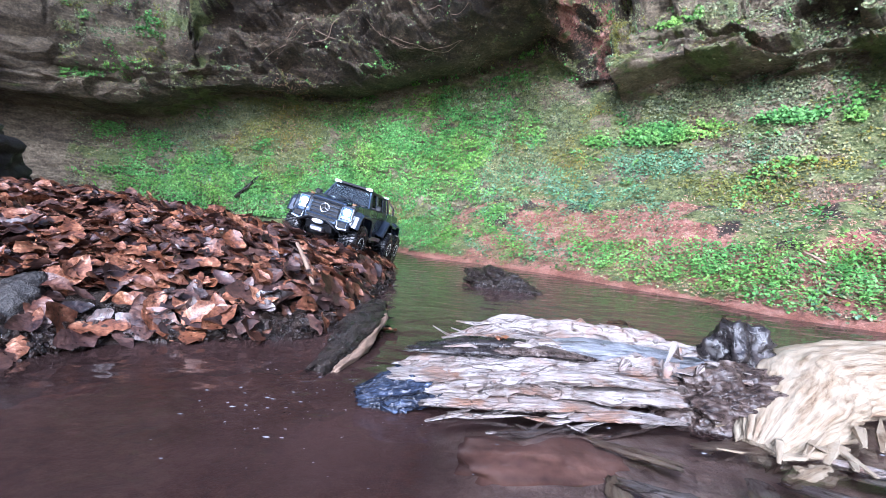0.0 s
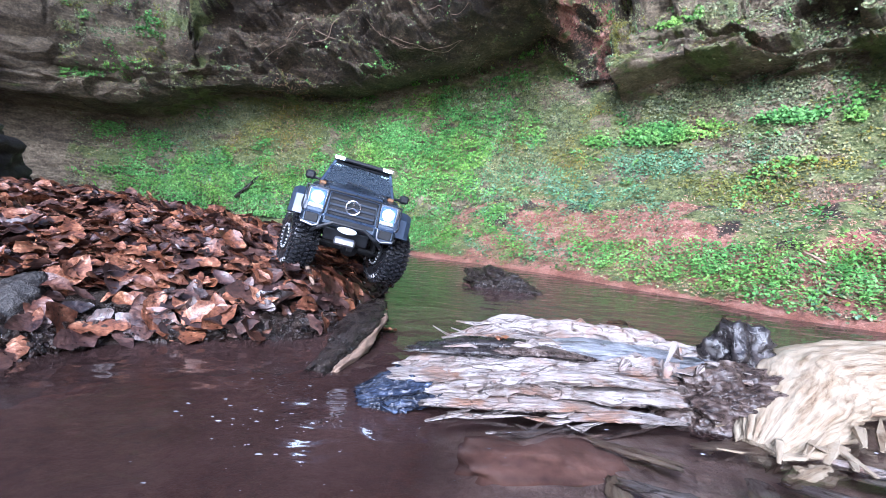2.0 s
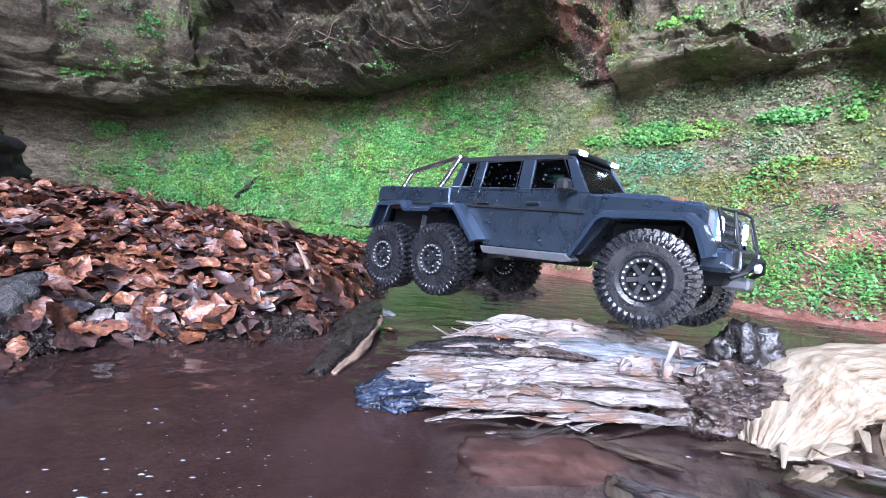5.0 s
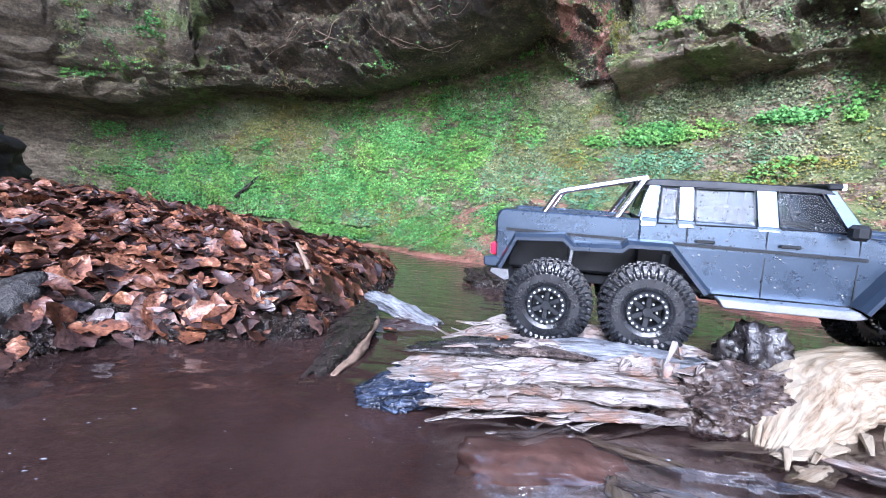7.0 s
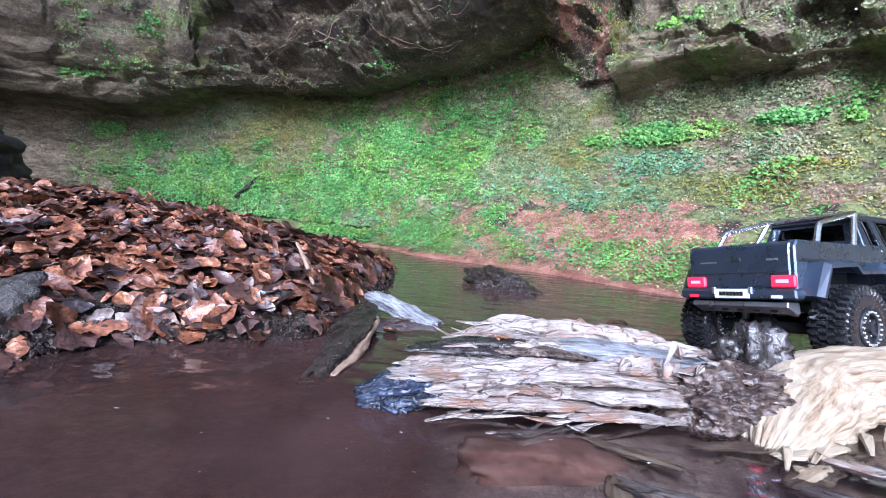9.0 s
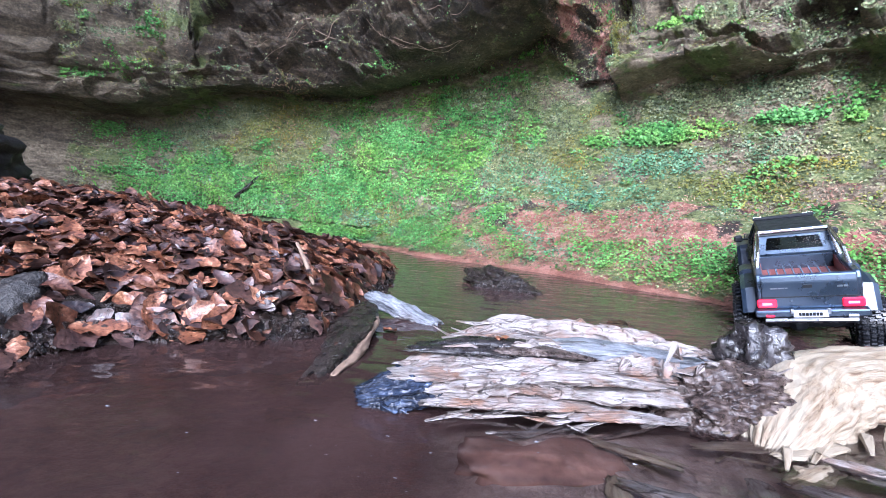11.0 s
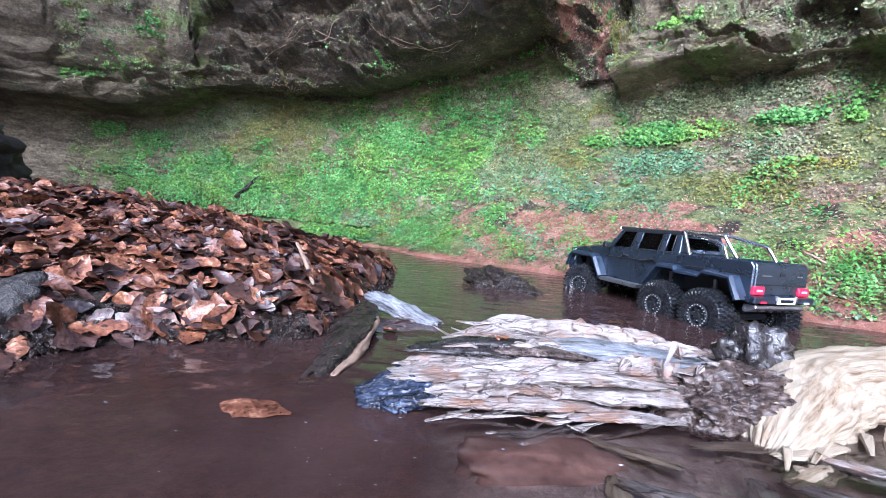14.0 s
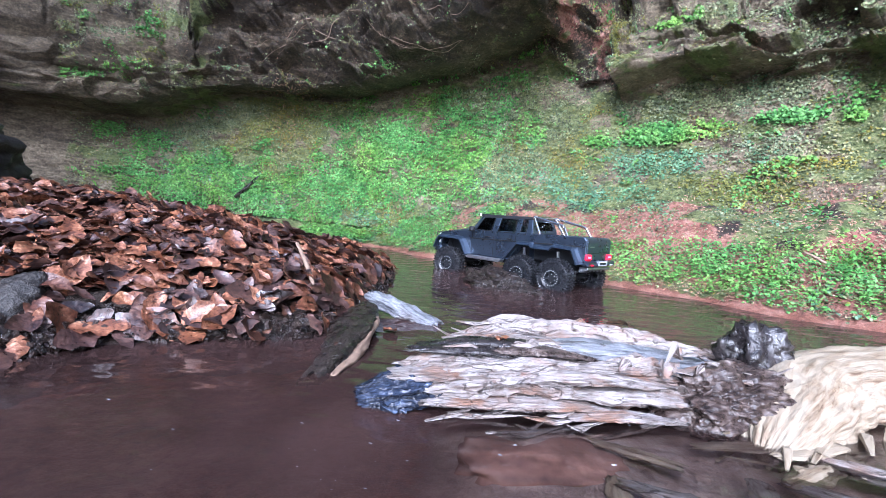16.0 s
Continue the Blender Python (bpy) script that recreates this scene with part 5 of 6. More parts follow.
# ---------------------------------------------------------------- dead leaves
def leaf_mesh(seed, long=0.075, wide=0.042):
    rnd = random.Random(seed)
    n, m = 8, 4
    verts, faces = [], []
    curl, fold, twist = rnd.uniform(-0.7, 0.8), rnd.uniform(-0.35, 0.45), rnd.uniform(-0.7, 0.7)
    for i in range(n + 1):
        t = i / n
        w = wide * 0.5 * math.sin(math.pi * min(t * 0.96 + 0.02, 1)) ** 0.75 * (1.1 - 0.35 * t)
        for k in range(-2, 3):
            s = k / 2
            y = s * w * (1 + 0.10 * math.sin(i * 2.1 + seed) + (0.16 * rnd.uniform(-1, 1) if abs(k) == 2 else 0))
            z = abs(s) ** 1.3 * w * fold + 0.16 * w * math.sin(i * 1.9 + k * 1.3 + seed) * abs(s) + curl * long * 0.35 * (t - 0.5) ** 2 * 2 + twist * (t - 0.5) * y + 0.002 * rnd.uniform(-1, 1)
            verts.append(((t - 0.5) * long, y, z))
    for i in range(n):
        for k in range(4):
            a = i * 5 + k
            faces.append((a, a + 1, a + 6, a + 5))
    return verts, faces


def litter_spots(rnd, count, region):
    made = []
    while len(made) < count:
        x, y = region(rnd)
        dn = -beside(NEAR, x, y)
        if dn < -0.014 or rnd.random() > blend(0.0, 0.05, dn) + 0.35:
            continue
        if x > -0.24 + 0.05 * math.sin(y * 9) and 0.72 < y < 1.4 and rnd.random() < 0.45:
            continue
        if ((x + 0.585) / 0.085) ** 2 + ((y - 0.56) / 0.08) ** 2 < 1:
            continue
        made.append((x, y, max(ground_z(x, y), 0.0)))
    return made


def leaf_pose(rnd, x, y, z, lift):
    e = 0.015
    gx, gy = (ground_z(x + e, y) - z) / e, (ground_z(x, y + e) - z) / e
    up = Vector((-gx, -gy, 1)).normalized()
    q = up.to_track_quat("Z", "Y").to_matrix().to_4x4()
    return Matrix.Translation((x, y, z + lift)) @ q @ pose(0, 0, 0, rnd.gauss(0, 13), rnd.gauss(0, 13), rnd.uniform(0, 360)) @ Matrix.Scale(rnd.choice((0.3, 0.4, 0.5, 0.6, 0.7, 0.85, 1.0)) * rnd.uniform(0.85, 1.1), 4)


def litter():
    rnd = random.Random(5)
    shapes = [leaf_mesh(k) for k in range(14)]
    meshes = []
    for k, (v, f) in enumerate(shapes):
        me = bpy.data.meshes.new("leaf")
        me.from_pydata(v, [], f)
        me.polygons.foreach_set("use_smooth", [True] * len(f))
        me.materials.append(m_leaf if k % 3 else m_leaf_wet)
        me.attributes.new("grain", "FLOAT_VECTOR", "POINT").data.foreach_set("vector", [c for p in v for c in (p[0], p[1], 0.0)])
        meshes.append(me)
    # the mat underneath and farther back, of drier and of soaked leaves
    for count, leaf, label in ((5600, m_leaf, "thick mat of wet brown fallen beech leaves on the bank"), (3600, m_leaf_wet, "dark soaked beech leaves matted on the bank")):
        verts, faces, co = [], [], []
        for x, y, z in litter_spots(rnd, count, lambda r: (r.uniform(-1.9, -0.14), r.uniform(0.45, 2.0))):
            v, f = shapes[rnd.randrange(14)]
            m = leaf_pose(rnd, x, y, z, rnd.uniform(0.0, 0.024))
            base = len(verts)
            verts += [m @ Vector(p) for p in v]
            faces += [tuple(base + i for i in q) for q in f]
            co += [c for p in v for c in (p[0], p[1], 0.0)]
        mat_ = tagged(raw("leaf_litter", verts, faces, leaf, smooth=True), label, "dead leaves", kind="stuff")
        mat_.data.attributes.new("grain", "FLOAT_VECTOR", "POINT").data.foreach_set("vector", co)
    for x, y, z in litter_spots(rnd, 300, lambda r: (r.uniform(-0.95, -0.15), r.uniform(0.5, 1.05))):
        ob = new("leaf", meshes[rnd.randrange(14)])
        ob.parent = mat_
        ob.matrix_basis = leaf_pose(rnd, x, y, z, rnd.uniform(0.010, 0.028)) @ Matrix.Scale(0.85, 4)


litter()


def debris():
    rnd = random.Random(8)
    verts, faces = [], []
    for i in range(800):
        t = rnd.uniform(0.16, 0.72)
        c = curve_at(NEAR, t)
        x, y = c.x + rnd.gauss(-0.008, 0.016), c.y + rnd.gauss(0.010, 0.016)
        z = max(ground_z(x, y), -0.01) + rnd.uniform(0.0, 0.008)
        m = pose(x, y, z, rnd.gauss(0, 25), rnd.gauss(0, 25), rnd.uniform(0, 360))
        l, w, h = rnd.uniform(0.003, 0.012), rnd.uniform(0.002, 0.005), rnd.uniform(0.001, 0.004)
        b = len(verts)
        verts += [m @ Vector((sx * l * (1 if sz < 0 else 0.7), sy * w * (1 if sz < 0 else 0.6), sz * h)) for sx in (-1, 1) for sy in (-1, 1) for sz in (-1, 1)]
        faces += [tuple(b + k for k in q) for q in ((0, 1, 3, 2), (4, 6, 7, 5), (0, 4, 5, 1), (2, 3, 7, 6), (0, 2, 6, 4), (1, 5, 7, 3))]
    tagged(raw("wet_debris", verts, faces, m_dirt), "wet black bark crumbs and gravel along the waterline", "debris", kind="stuff")


debris()


def drift_leaf(seed, size):
    v, f = leaf_mesh(seed, 0.075 * size, 0.045 * size)
    ob = raw("floating_leaf", [(p[0], p[1], p[2] * 0.35) for p in v], f, m_leaf, smooth=True)
    ob.data.attributes.new("grain", "FLOAT_VECTOR", "POINT").data.foreach_set("vector", [c for p in v for c in (p[0], p[1], 0.0)])
    return tagged(ob, "wet orange-brown beech leaf floating on the water", "leaf", group="floating leaves")


drifters = [drift_leaf(41, 1.0), drift_leaf(42, 0.7), drift_leaf(43, 0.8)]


# foam and floating bits; the first, densest group paints glints of the ripples
def foam(seed, count, spread):
    rnd = random.Random(seed)
    verts, faces = [], []
    for i in range(count):
        c = Vector((rnd.gauss(0, spread[0]), rnd.gauss(0, spread[1]), 0.0006))
        r = 0.0003 + 0.0010 * rnd.random() ** 3
        b = len(verts)
        verts.append(c + Vector((0, 0, r * 0.6)))
        verts += [c + Vector((math.cos(k * 1.047) * r * rnd.uniform(0.9, 3.2), math.sin(k * 1.047) * r, 0)) for k in range(6)]
        faces += [(b, b + 1 + k, b + 1 + (k + 1) % 6) for k in range(6)]
    return tagged(raw("foam_flecks", verts, faces, m_foam_glint, smooth=True), "white foam flecks, painted ripple glints and tiny floating bits on the water", "foam", kind="stuff")


flecks = [foam(51, 110, (0.05, 0.075)), foam(52, 26, (0.12, 0.07)), foam(53, 16, (0.15, 0.05))]


STUCK = [((-0.029, 0.503, 0.022), 20, 14, 0.55), ((0.074, 0.532, 0.062), 80, -10, 0.4), ((0.287, 0.717, 0.050), 10, 8, 0.6), ((-0.126, 0.626, 0.012), 60, 20, 0.5), ((-0.078, 0.749, 0.004), 130, 6, 0.5)]
for k, (at, turn, tip, size) in enumerate(STUCK):
    lv, lf = leaf_mesh(70 + k, 0.075 * size, 0.045 * size)
    ob = raw("wet_leaf", lv, lf, m_leaf, smooth=True)
    ob.data.attributes.new("grain", "FLOAT_VECTOR", "POINT").data.foreach_set("vector", [c for q in lv for c in (q[0], q[1], 0.0)])
    ob.matrix_basis = pose(*at, tip, 8, turn)
    tagged(ob, "wet reddish leaf stuck to the driftwood", "leaf", group="leaves on the driftwood")


# ---------------------------------------------------------------- herbs on the bank and wall
def plant_cells():
    """Small cells of wall and bank on which plants can sit: corner, two edges, normal towards the stream."""
    us, vs = np.array(CLIFF["us"]), np.array(CLIFF["vs"])
    ps = np.array([tuple(p) for p in CLIFF["p"]]).reshape(len(vs), len(us), 3)
    i0, i1, j1 = np.searchsorted(us, 0.20), np.searchsorted(us, 0.725), np.searchsorted(vs, 0.89)
    a = ps[:j1, i0:i1]
    wall = [q.reshape(-1, 3) for q in (a, ps[:j1, i0 + 1:i1 + 1] - a, ps[1:j1 + 1, i0:i1] - a)]
    step = 0.02
    xs, ys = np.arange(-0.9, 1.75, step), np.arange(0.9, 3.0, step)
    bank = []
    for x in xs:
        for y in ys:
            if 0.015 < beside(FAR, x, y) < 0.6:
                z = ground_z(x, y)
                bank.append(((x, y, z), (step, 0, ground_z(x + step, y) - z), (0, step, ground_z(x, y + step) - z)))
    bank = [np.array([q[k] for q in bank]) for k in range(3)]
    at, e1, e2 = (np.concatenate([wall[k], bank[k]]) for k in range(3))
    n = np.cross(e1, e2)
    area = np.linalg.norm(n, axis=1)
    n /= np.maximum(area, 1e-9)[:, None]
    n *= np.where((n * (np.array((0, 0, 0.3)) - at)).sum(1) < 0, -1, 1)[:, None]
    broad = np.array([fbm((p[0] * 4.5, p[1] * 4.5, p[2] * 5.5), 4) for p in at])
    small = np.array([fbm((p[0] * 17, p[1] * 17, p[2] * 19), 2) for p in at])
    return dict(at=at, e1=e1, e2=e2, n=n, area=area, broad=broad, small=small)


CELLS = plant_cells()


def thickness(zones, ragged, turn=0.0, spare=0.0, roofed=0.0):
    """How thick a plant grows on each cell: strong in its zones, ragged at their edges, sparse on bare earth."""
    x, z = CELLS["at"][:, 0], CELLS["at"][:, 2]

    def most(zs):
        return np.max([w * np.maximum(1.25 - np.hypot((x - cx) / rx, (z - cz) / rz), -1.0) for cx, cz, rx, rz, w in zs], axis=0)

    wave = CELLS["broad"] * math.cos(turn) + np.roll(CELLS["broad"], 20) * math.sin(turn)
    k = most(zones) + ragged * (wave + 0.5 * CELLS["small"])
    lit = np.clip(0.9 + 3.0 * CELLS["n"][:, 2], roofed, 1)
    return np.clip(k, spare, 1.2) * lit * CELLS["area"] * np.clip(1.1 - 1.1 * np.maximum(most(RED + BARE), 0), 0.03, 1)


def leaflets(name, weight, count, size, material, label, seed, lift=0.02, lean=0.45, category="plants"):
    """Many small rounded leaves, each on its own tilt, facing out of the slope."""
    rng = np.random.default_rng(seed)
    i = rng.choice(len(weight), count, p=weight / weight.sum())
    n = CELLS["n"][i]
    p = CELLS["at"][i] + CELLS["e1"][i] * rng.random((count, 1)) + CELLS["e2"][i] * rng.random((count, 1)) + n * rng.uniform(0, lift, (count, 1))
    r = size * rng.uniform(0.5, 1.3, (count, 1))
    up = n + rng.normal(0, lean, (count, 3)) + np.array((0, 0, 0.35))
    up /= np.linalg.norm(up, axis=1)[:, None]
    side = np.cross(up, rng.normal(0, 1, (count, 3)))
    side /= np.linalg.norm(side, axis=1)[:, None]
    fore = np.cross(up, side)
    rows = [p + up * r * 0.12]
    for k in range(5):
        a = k * math.tau / 5
        rows.append(p + side * r * math.cos(a) * (1.0 if k else 0.45) + fore * r * math.sin(a) + up * r * 0.2 * math.cos(2 * a))
    verts = np.stack(rows, axis=1).reshape(-1, 3)
    base = np.arange(count)[:, None, None] * 6
    fan = np.array([(0, 1 + k, 1 + (k + 1) % 5) for k in range(5)])[None]
    return tagged(raw(name, verts.tolist(), (base + fan).reshape(-1, 3).tolist(), material), label, category, kind="stuff")


def herb_mat(name, low, mid, tip, warm, vary):
    """Living leaf: its own shade from leaf to leaf, drifting from cool to warm green over a hand's width."""
    m = mat(name, [(0.32, low), (0.48, mid), (0.64, tip)], 9.0, (0.5, 0.75), bump=0.2, fine=60, vary=vary, spec=0.22)
    nt = m.node_tree
    bsdf = nt.nodes["Principled BSDF"]
    co = nt.nodes.new("ShaderNodeTexCoord").outputs["Object"]
    drift = nt.nodes.new("ShaderNodeMapRange")
    drift.inputs["From Min"].default_value, drift.inputs["From Max"].default_value = 0.42, 0.62
    nt.links.new(noise_of(nt, co, 3.4, 4, 0.6, 0.5), drift.inputs["Value"])
    old = bsdf.inputs["Base Color"].links[0].from_socket
    tint = mixed(nt, drift.outputs[0], (1.0, 1.0, 1.0), warm)
    nt.links.new(mixed(nt, 1.0, old, tint, "MULTIPLY"), bsdf.inputs["Base Color"])
    return m


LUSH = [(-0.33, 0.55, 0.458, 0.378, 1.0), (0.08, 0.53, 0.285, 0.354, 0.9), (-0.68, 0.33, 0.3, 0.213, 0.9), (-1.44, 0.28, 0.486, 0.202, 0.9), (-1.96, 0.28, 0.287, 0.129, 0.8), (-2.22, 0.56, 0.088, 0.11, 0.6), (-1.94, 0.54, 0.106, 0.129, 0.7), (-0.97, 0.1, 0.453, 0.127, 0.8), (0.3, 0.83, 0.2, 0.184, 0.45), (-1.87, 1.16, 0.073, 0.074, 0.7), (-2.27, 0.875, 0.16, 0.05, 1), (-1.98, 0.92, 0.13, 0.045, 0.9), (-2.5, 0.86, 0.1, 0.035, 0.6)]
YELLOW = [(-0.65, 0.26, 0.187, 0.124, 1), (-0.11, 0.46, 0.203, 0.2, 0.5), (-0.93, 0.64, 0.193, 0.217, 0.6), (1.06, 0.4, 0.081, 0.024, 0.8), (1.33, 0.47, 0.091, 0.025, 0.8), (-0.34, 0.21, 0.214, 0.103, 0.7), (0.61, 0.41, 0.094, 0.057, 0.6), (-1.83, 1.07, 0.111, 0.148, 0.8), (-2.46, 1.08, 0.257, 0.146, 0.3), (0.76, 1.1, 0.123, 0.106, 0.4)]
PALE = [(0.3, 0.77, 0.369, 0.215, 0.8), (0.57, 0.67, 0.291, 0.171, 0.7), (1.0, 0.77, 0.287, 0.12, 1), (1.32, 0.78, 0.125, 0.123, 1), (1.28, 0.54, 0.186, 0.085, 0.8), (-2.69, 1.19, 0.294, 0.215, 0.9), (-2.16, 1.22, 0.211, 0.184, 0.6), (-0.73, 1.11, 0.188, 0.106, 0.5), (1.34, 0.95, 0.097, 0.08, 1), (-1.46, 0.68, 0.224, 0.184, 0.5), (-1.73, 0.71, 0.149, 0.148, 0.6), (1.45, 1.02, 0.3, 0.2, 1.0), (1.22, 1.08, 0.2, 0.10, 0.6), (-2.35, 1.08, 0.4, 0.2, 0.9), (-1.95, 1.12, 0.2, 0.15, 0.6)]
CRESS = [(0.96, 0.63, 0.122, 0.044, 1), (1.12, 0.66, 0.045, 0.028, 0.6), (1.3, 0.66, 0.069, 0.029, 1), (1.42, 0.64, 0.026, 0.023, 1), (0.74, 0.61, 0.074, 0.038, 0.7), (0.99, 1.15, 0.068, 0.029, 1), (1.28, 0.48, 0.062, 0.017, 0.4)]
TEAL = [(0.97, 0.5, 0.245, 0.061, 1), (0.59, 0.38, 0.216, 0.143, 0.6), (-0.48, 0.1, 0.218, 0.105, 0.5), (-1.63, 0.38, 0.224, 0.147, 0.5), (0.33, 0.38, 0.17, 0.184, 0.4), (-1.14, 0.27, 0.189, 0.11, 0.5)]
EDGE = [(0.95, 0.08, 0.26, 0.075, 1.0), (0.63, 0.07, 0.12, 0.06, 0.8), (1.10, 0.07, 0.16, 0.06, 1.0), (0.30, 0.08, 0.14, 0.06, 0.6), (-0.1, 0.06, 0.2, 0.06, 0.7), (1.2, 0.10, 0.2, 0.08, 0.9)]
m_herb = herb_mat("saxifrage_leaf", (0.022, 0.085, 0.02), (0.075, 0.235, 0.058), (0.185, 0.41, 0.14), (1.25, 1.0, 0.7), 0.62)
m_olive = herb_mat("yellow_moss_leaf", (0.045, 0.055, 0.012), (0.12, 0.14, 0.033), (0.22, 0.245, 0.07), (1.15, 0.88, 0.65), 0.55)
m_cress = herb_mat("liverwort_leaf", (0.045, 0.075, 0.038), (0.12, 0.165, 0.095), (0.25, 0.30, 0.20), (1.05, 0.95, 0.8), 0.7)
m_teal = herb_mat("bluish_herb_leaf", (0.035, 0.10, 0.05), (0.08, 0.19, 0.11), (0.17, 0.30, 0.20), (1.0, 1.0, 0.8), 0.55)
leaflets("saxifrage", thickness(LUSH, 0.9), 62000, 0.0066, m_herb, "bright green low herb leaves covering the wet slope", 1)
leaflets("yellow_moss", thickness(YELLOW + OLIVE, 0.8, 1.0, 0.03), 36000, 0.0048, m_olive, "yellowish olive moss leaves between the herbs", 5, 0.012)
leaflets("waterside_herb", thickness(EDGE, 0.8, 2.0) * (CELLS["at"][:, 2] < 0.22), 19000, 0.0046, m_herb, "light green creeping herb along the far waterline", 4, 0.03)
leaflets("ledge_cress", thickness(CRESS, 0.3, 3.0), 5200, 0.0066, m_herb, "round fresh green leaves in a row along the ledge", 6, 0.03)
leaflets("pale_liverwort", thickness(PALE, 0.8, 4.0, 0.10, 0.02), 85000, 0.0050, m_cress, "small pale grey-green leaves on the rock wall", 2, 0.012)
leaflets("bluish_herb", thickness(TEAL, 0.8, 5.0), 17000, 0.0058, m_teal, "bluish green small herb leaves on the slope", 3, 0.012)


def crumbs(name, weight, count, seed, material, size, label):
    rng = np.random.default_rng(seed)
    rnd = random.Random(seed)
    verts, faces = [], []
    for i in rng.choice(len(weight), count, p=weight / weight.sum()):
        n = Vector(CELLS["n"][i])
        p = Vector(CELLS["at"][i] + CELLS["e1"][i] * rnd.random() + CELLS["e2"][i] * rnd.random()) + n * rnd.uniform(0, 0.004)
        q = n.to_track_quat("Z", "Y").to_matrix() @ Matrix.Rotation(rnd.uniform(0, 6.28), 3, "Z") @ Matrix.Rotation(rnd.gauss(0, 0.5), 3, "X")
        l, w = size * rnd.uniform(0.5, 2.2), size * rnd.uniform(0.25, 0.6)
        b = len(verts)
        verts += [p + q @ Vector(c) for c in ((-l, -w * 0.5, 0), (0, -w, w * 0.4), (l, 0, 0), (0, w, w * 0.3), (0, 0, w * 1.1))]
        faces += [(b, b + 1, b + 4), (b + 1, b + 2, b + 4), (b + 2, b + 3, b + 4), (b + 3, b, b + 4)]
    return tagged(raw(name, verts, faces, material), label, "debris", kind="stuff")


m_crumb = mat("dry_plant_bits", [(0.3, (0.10, 0.055, 0.035)), (0.5, (0.25, 0.16, 0.11)), (0.7, (0.5, 0.42, 0.34))], 25, (0.6, 0.9), bump=0.2, fine=90, vary=0.7)
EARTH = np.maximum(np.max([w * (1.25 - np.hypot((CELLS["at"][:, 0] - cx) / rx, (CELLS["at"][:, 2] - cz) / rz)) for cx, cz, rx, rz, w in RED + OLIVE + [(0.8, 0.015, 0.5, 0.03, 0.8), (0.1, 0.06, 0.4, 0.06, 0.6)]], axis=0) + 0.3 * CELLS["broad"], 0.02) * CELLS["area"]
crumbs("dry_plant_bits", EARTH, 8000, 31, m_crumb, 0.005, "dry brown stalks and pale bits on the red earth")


# ---------------------------------------------------------------- roots, slabs and sticks on the cliff
def off_wall(u, v, out):
    p = cliff_point(u, v)
    n = (cliff_point(u + 0.002, v) - p).cross(cliff_point(u, v + 0.006) - p).normalized()
    return p + (n if n.dot(Vector((0, 0, 0.3)) - p) > 0 else -n) * out


def roots():
    rnd = random.Random(77)
    for i in range(9):
        u, v = rnd.uniform(0.50, 0.60), rnd.uniform(0.72, 0.80)
        pts = []
        for k in range(22):
            pts.append(off_wall(u, v, 0.006))
            u += (0.0022 + 0.0012 * math.sin(k * 0.6 + i)) * (1 if i % 2 else -1)
            v -= 0.0025 + 0.003 * math.sin(k * 0.45 + 2 * i)
        for k in range(3):
            pts = [pts[0]] + [(a + 2 * p + q) / 4 for a, p, q in zip(pts, pts[1:], pts[2:])] + [pts[-1]]
        tagged(part("root", tube(pts, rnd.uniform(0.0016, 0.003), None, 6, 0.0008), m_twig, None, "", True), "thin pale brown root creeping over the rock", "root", group="roots on the overhang")


roots()
tagged(part("fallen_branch", tube([off_wall(0.648, 0.055, 0.01), off_wall(0.643, 0.085, 0.03), off_wall(0.636, 0.115, 0.02)], 0.016, None, 8, 0.006), m_bark, None, "", True), "short brown broken branch leaning on the green wall", "branch")
tagged(chunk("pale_stick", [(0.995, 1.28, 0.165), (1.01, 1.262, 0.155), (1.03, 1.245, 0.14)], [0.003, 0.005, 0.004], m_twig, 0.8, 0.2, 0.05, 61, 12, 12, 0.0, "pale broken stick lying on the far bank"), category="twig")


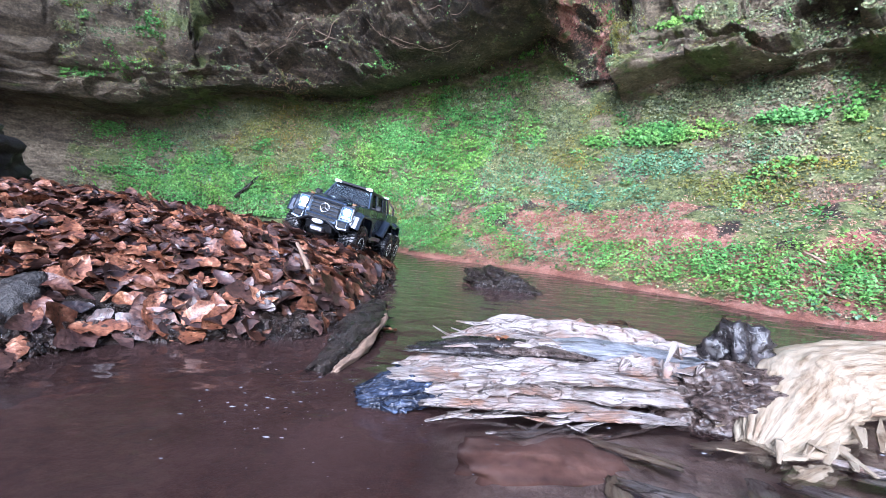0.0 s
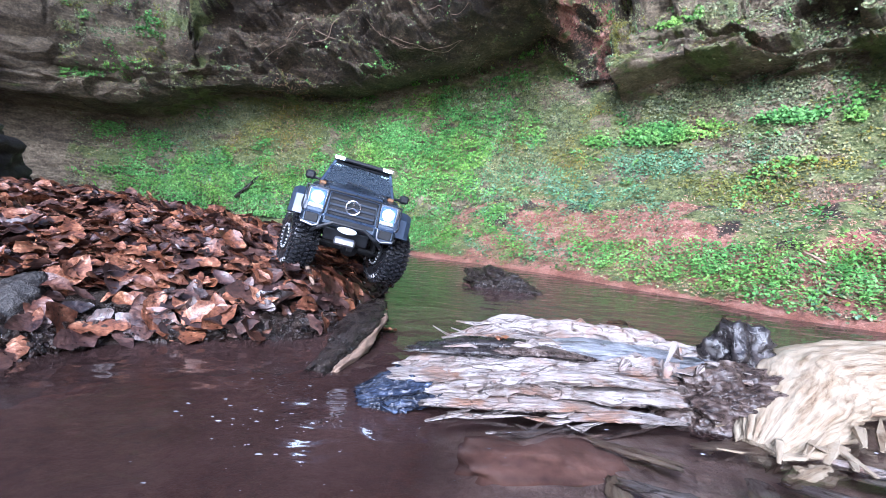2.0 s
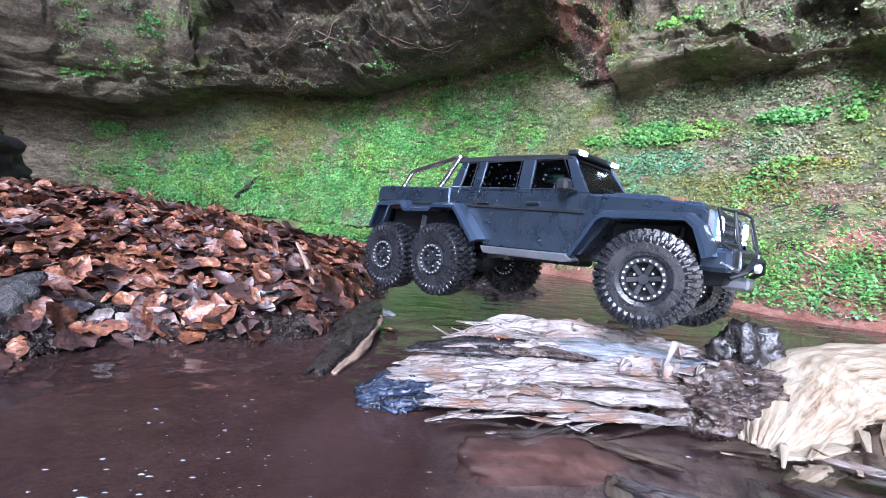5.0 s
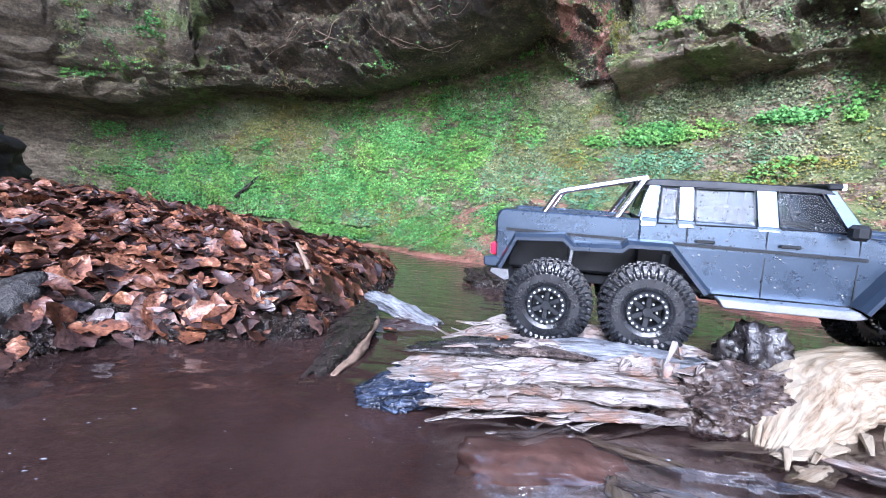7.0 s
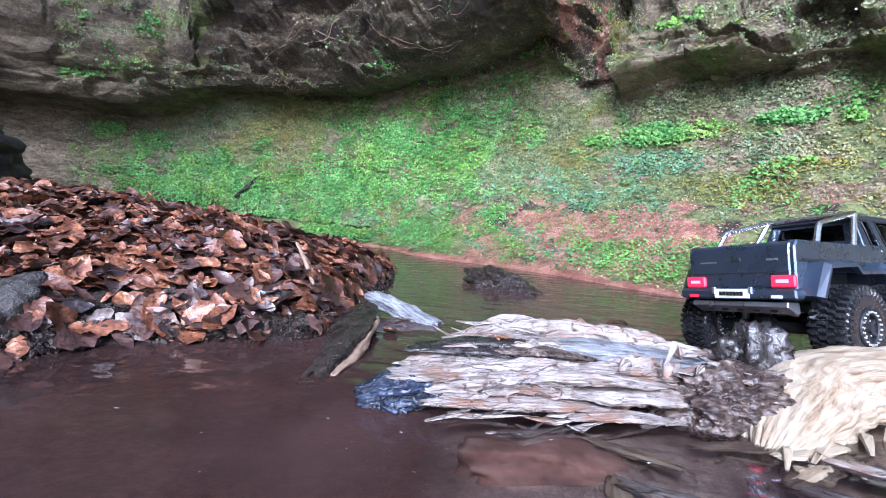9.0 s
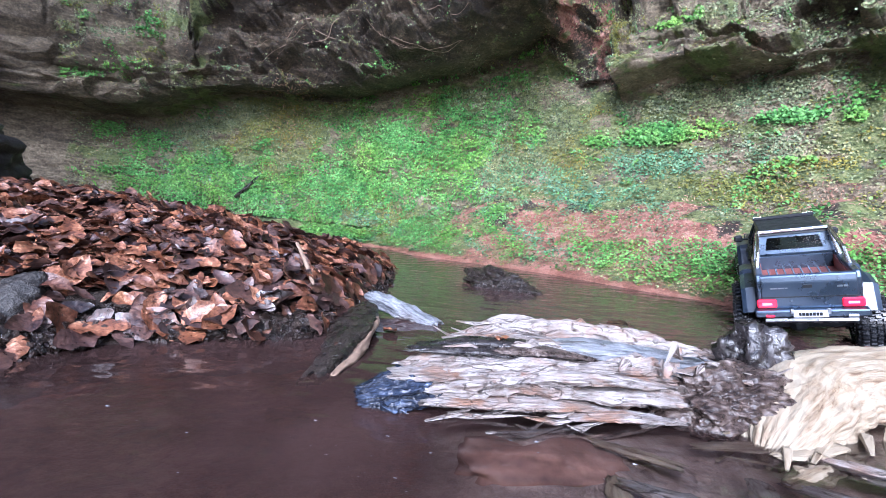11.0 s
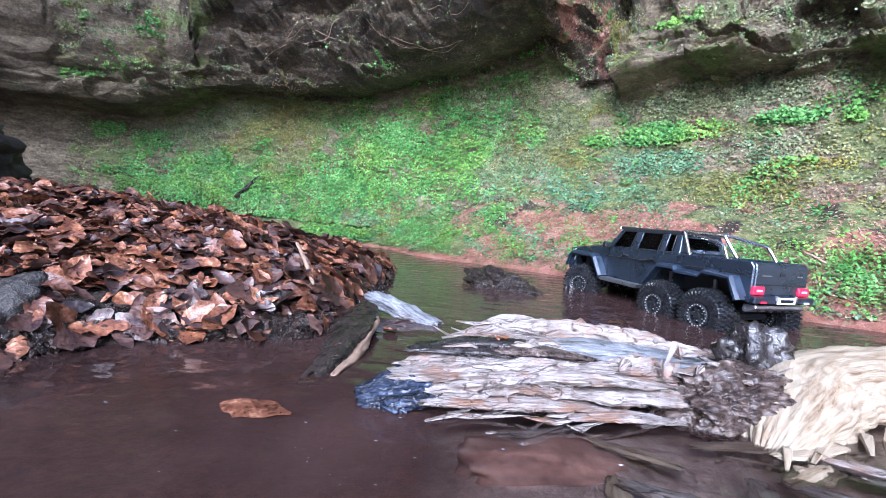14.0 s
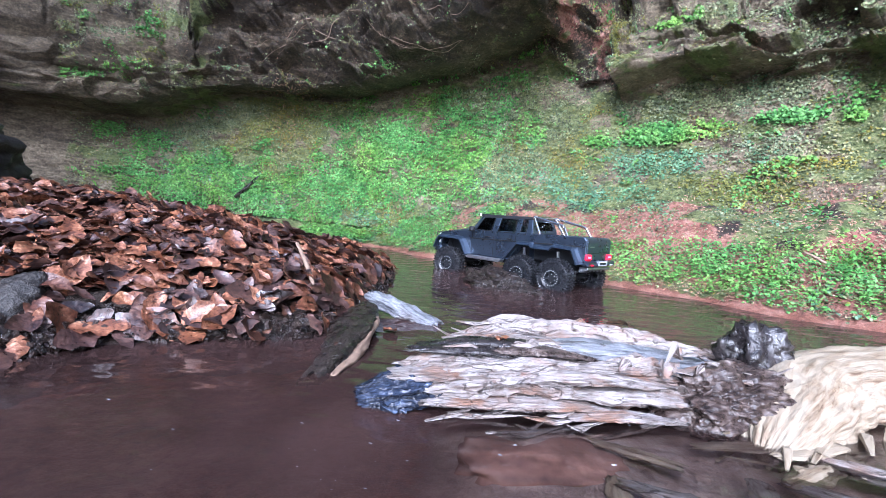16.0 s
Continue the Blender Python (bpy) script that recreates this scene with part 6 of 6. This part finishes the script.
# ---------------------------------------------------------------- movement
RUN = [
    (0.0, -0.321, 1.804, 0.0151, -95.2, 5.5, -12.9),
    (0.5, -0.306, 1.624, 0.0222, -101.3, 8.6, -7.1),
    (1.0, -0.312, 1.491, 0.0438, -92.5, 4.3, -12.3),
    (1.5, -0.306, 1.404, 0.0522, -85.6, 2.9, -9.4),
    (2.0, -0.293, 1.331, 0.0667, -78.6, 0.1, -11.3),
    (2.5, -0.266, 1.232, 0.0794, -70.2, -4.0, -16.2),
    (3.0, -0.214, 1.138, 0.0765, -63.4, -8.2, -8.4),
    (3.5, -0.158, 1.081, 0.0720, -60.1, -8.7, -3.3),
    (4.0, -0.124, 1.038, 0.0614, -55.0, -3.3, -5.4),
    (4.2, -0.099, 1.017, 0.0600, -51.8, -1.6, -5.4),
    (5.2, -0.010, 0.893, 0.0560, -42.5, 1.5, -1.5),
    (6.3, 0.069, 0.755, 0.0305, -30.5, 3.6, 2.9),
    (6.5, 0.089, 0.737, 0.0294, -24.7, 2.5, 1.6),
    (7.0, 0.179, 0.732, 0.0333, -16.7, 0.8, 4.0),
    (7.5, 0.263, 0.713, 0.0097, -9.7, 2.9, -6.2),
    (8.0, 0.353, 0.682, -0.0042, 0.3, 4.2, -12.2),
    (8.5, 0.478, 0.704, -0.0018, 13.2, -1.6, -10.5),
    (9.0, 0.534, 0.715, 0.0016, 24.4, 0.5, -9.9),
    (9.2, 0.567, 0.766, -0.0008, 27.0, 2.3, -9.1),
    (10.2, 0.700, 0.860, -0.0220, 44.0, 6.0, -10.5),
    (11.0, 0.785, 0.965, -0.0300, 60.0, 11.0, -11.3),
    (11.5, 0.784, 0.979, -0.0331, 66.3, 11.3, -11.5),
    (12.0, 0.704, 0.844, -0.0289, 69.7, 4.2, -11.7),
    (12.5, 0.686, 0.745, -0.0011, 80.2, -4.0, -8.5),
    (13.0, 0.718, 0.774, -0.0006, 86.1, -5.2, -2.7),
    (13.5, 0.705, 0.900, -0.0345, 98.6, -0.2, 2.6),
    (14.0, 0.667, 1.024, -0.0390, 109.7, 0.6, 1.0),
    (14.5, 0.631, 1.075, -0.0362, 114.3, 0.6, 2.1),
    (15.0, 0.586, 1.178, -0.0330, 123.0, -0.2, 2.4),
    (15.5, 0.514, 1.303, -0.0294, 126.0, 0.4, 1.3),
    (16.0, 0.408, 1.447, -0.0262, 136.1, 0.3, 0.5),
]


def motions():
    walk(truck_ob, [(r[0], pose(r[1], r[2], r[3], r[6], -r[5], r[4])) for r in RUN])
    # wheels roll by the way gone; the front ones steer
    ts = np.arange(0, 16.01, 0.2)
    col = [np.interp(ts, [r[0] for r in RUN], [r[k] for r in RUN]) for k in range(7)]
    yaw = np.radians(col[4])
    step = np.diff(col[1]) * np.cos(yaw[1:]) + np.diff(col[2]) * np.sin(yaw[1:])
    gone = np.concatenate([[0], np.cumsum(step)]) / 0.058
    turn = np.degrees(np.gradient(yaw, ts))
    fwd = np.sign(np.gradient(gone, ts) + 1e-9)
    steer = np.clip(np.convolve(turn * fwd, np.ones(7) / 7, "same") * 1.3, -28, 28)
    for w, (x, y) in zip(truck_wheels, WHEEL_AT):
        lift = LIFT[(1 if x > 0.3 else 0 if x > 0.1 else -1), (1 if y > 0 else -1)]
        rows = []
        for i, t in enumerate(ts):
            dz = along(lift, t)
            rows.append((t, pose(x, y, 0.0595 + dz, 0, math.degrees(gone[i]), steer[i] if x > 0.3 else 0)))
        walk(w, rows)
    # wood shoved aside as the truck climbs over
    for ob, dx, dy, dz, rz in ((knot, 0.022, 0.0, 0.0, -8), (split, 0.008, 0.0, -0.007, 0), (bark, -0.008, -0.012, -0.004, 3)):
        a = ob.location.copy()
        b = a + Vector((dx, dy, dz))
        walk(ob, [(0.0, pose(*a)), (4.3, pose(*a)), (5.6, pose(*b, 0, 0, rz)), (6.3, pose(*b, 0, 0, rz)), (16.0, pose(*b, 0, 0, rz))])
    # leaves, foam and painted ripple glints carried by the slow current
    for ob, rows in zip(drifters, DRIFT):
        walk(ob, [(t, pose(x, y, z, 0, 0, rz)) for t, x, y, z, rz in rows])
    for ob, ((x0, y0), (x1, y1), (x2, y2), rz) in zip(flecks, (((-0.145, 0.49), (-0.16, 0.40), (-0.33, 0.16), 14), ((0.02, 0.40), (0.0, 0.385), (-0.04, 0.36), -10), ((0.16, 0.40), (0.15, 0.39), (0.11, 0.37), 6))):
        walk(ob, [(0.0, pose(x0, y0, 0)), (4.0, pose(x1, y1, 0, 0, 0, rz / 2)), (8.0, pose(x2, y2, 0, 0, 0, rz)), (16.0, pose(2 * x2 - x1, 2 * y2 - y1, 0, 0, 0, rz * 2))])
    a = stick.location.copy()
    walk(stick, [(0.0, pose(a.x, a.y, a.z - 0.09)), (4.4, pose(a.x, a.y, a.z - 0.09)), (5.4, pose(*a)), (6.3, pose(*a)), (16.0, pose(*a))])


# floating leaves: seconds, x, y, z, turn; they lie on the bed until the current lifts them
DRIFT = [[(0.0, -0.15, 0.50, -0.03, -60), (12.5, -0.155, 0.48, -0.03, -30), (13.5, -0.163, 0.45, 0.002, -15), (14.5, -0.180, 0.406, 0.002, -8), (14.8, -0.188, 0.377, 0.002, -6), (15.4, -0.194, 0.309, 0.002, 2), (16.0, -0.20, 0.25, 0.002, 10)],
         [(0.0, -0.12, 0.50, -0.03, 10), (3.0, -0.12, 0.48, -0.03, 40), (3.6, -0.125, 0.40, -0.004, 60), (3.9, -0.150, 0.335, 0.002, 75), (4.2, -0.160, 0.28, 0.002, 85), (5.0, -0.175, 0.18, 0.002, 110), (7.0, -0.18, 0.05, 0.002, 130), (16.0, -0.5, -0.6, 0.002, 170)],
         [(0.0, -0.07, 0.70, -0.03, 0), (6.3, -0.09, 0.60, -0.03, 60), (7.5, -0.105, 0.50, 0.001, 80), (8.0, -0.109, 0.434, 0.002, 90), (8.6, -0.12, 0.36, -0.02, 100), (10.0, -0.17, 0.22, -0.03, 130), (16.0, -0.4, -0.5, -0.03, 180)]]
LIFT = {(1, 1): [(0, 0), (2.0, 0.004), (2.5, 0.014), (3.5, 0.010), (4.2, 0), (12.5, 0), (13.5, -0.008), (16, -0.010)],
        (1, -1): [(0, 0), (2.0, -0.006), (3.0, -0.012), (3.5, -0.009), (4.2, -0.002), (5.2, 0.014), (6.3, 0.029), (6.8, 0.020), (7.5, 0), (16, 0)],
        (0, 1): [(0, 0), (13, 0), (14.5, -0.005), (16, -0.004)],
        (0, -1): [(0, 0), (2.5, 0), (3.5, 0.014), (4.0, 0.007), (4.2, 0.002), (6.3, 0.002), (7.0, 0.010), (8.0, 0.010), (9.2, 0.004), (11, 0), (16, 0)],
        (-1, 1): [(0, 0), (16, 0)],
        (-1, -1): [(0, 0), (2.5, 0), (3.5, 0.001), (4.0, 0.006), (4.2, 0.003), (6.3, -0.009), (7.0, 0.005), (8.0, 0.0), (9.0, 0.006), (11, 0), (16, 0)]}
motions()
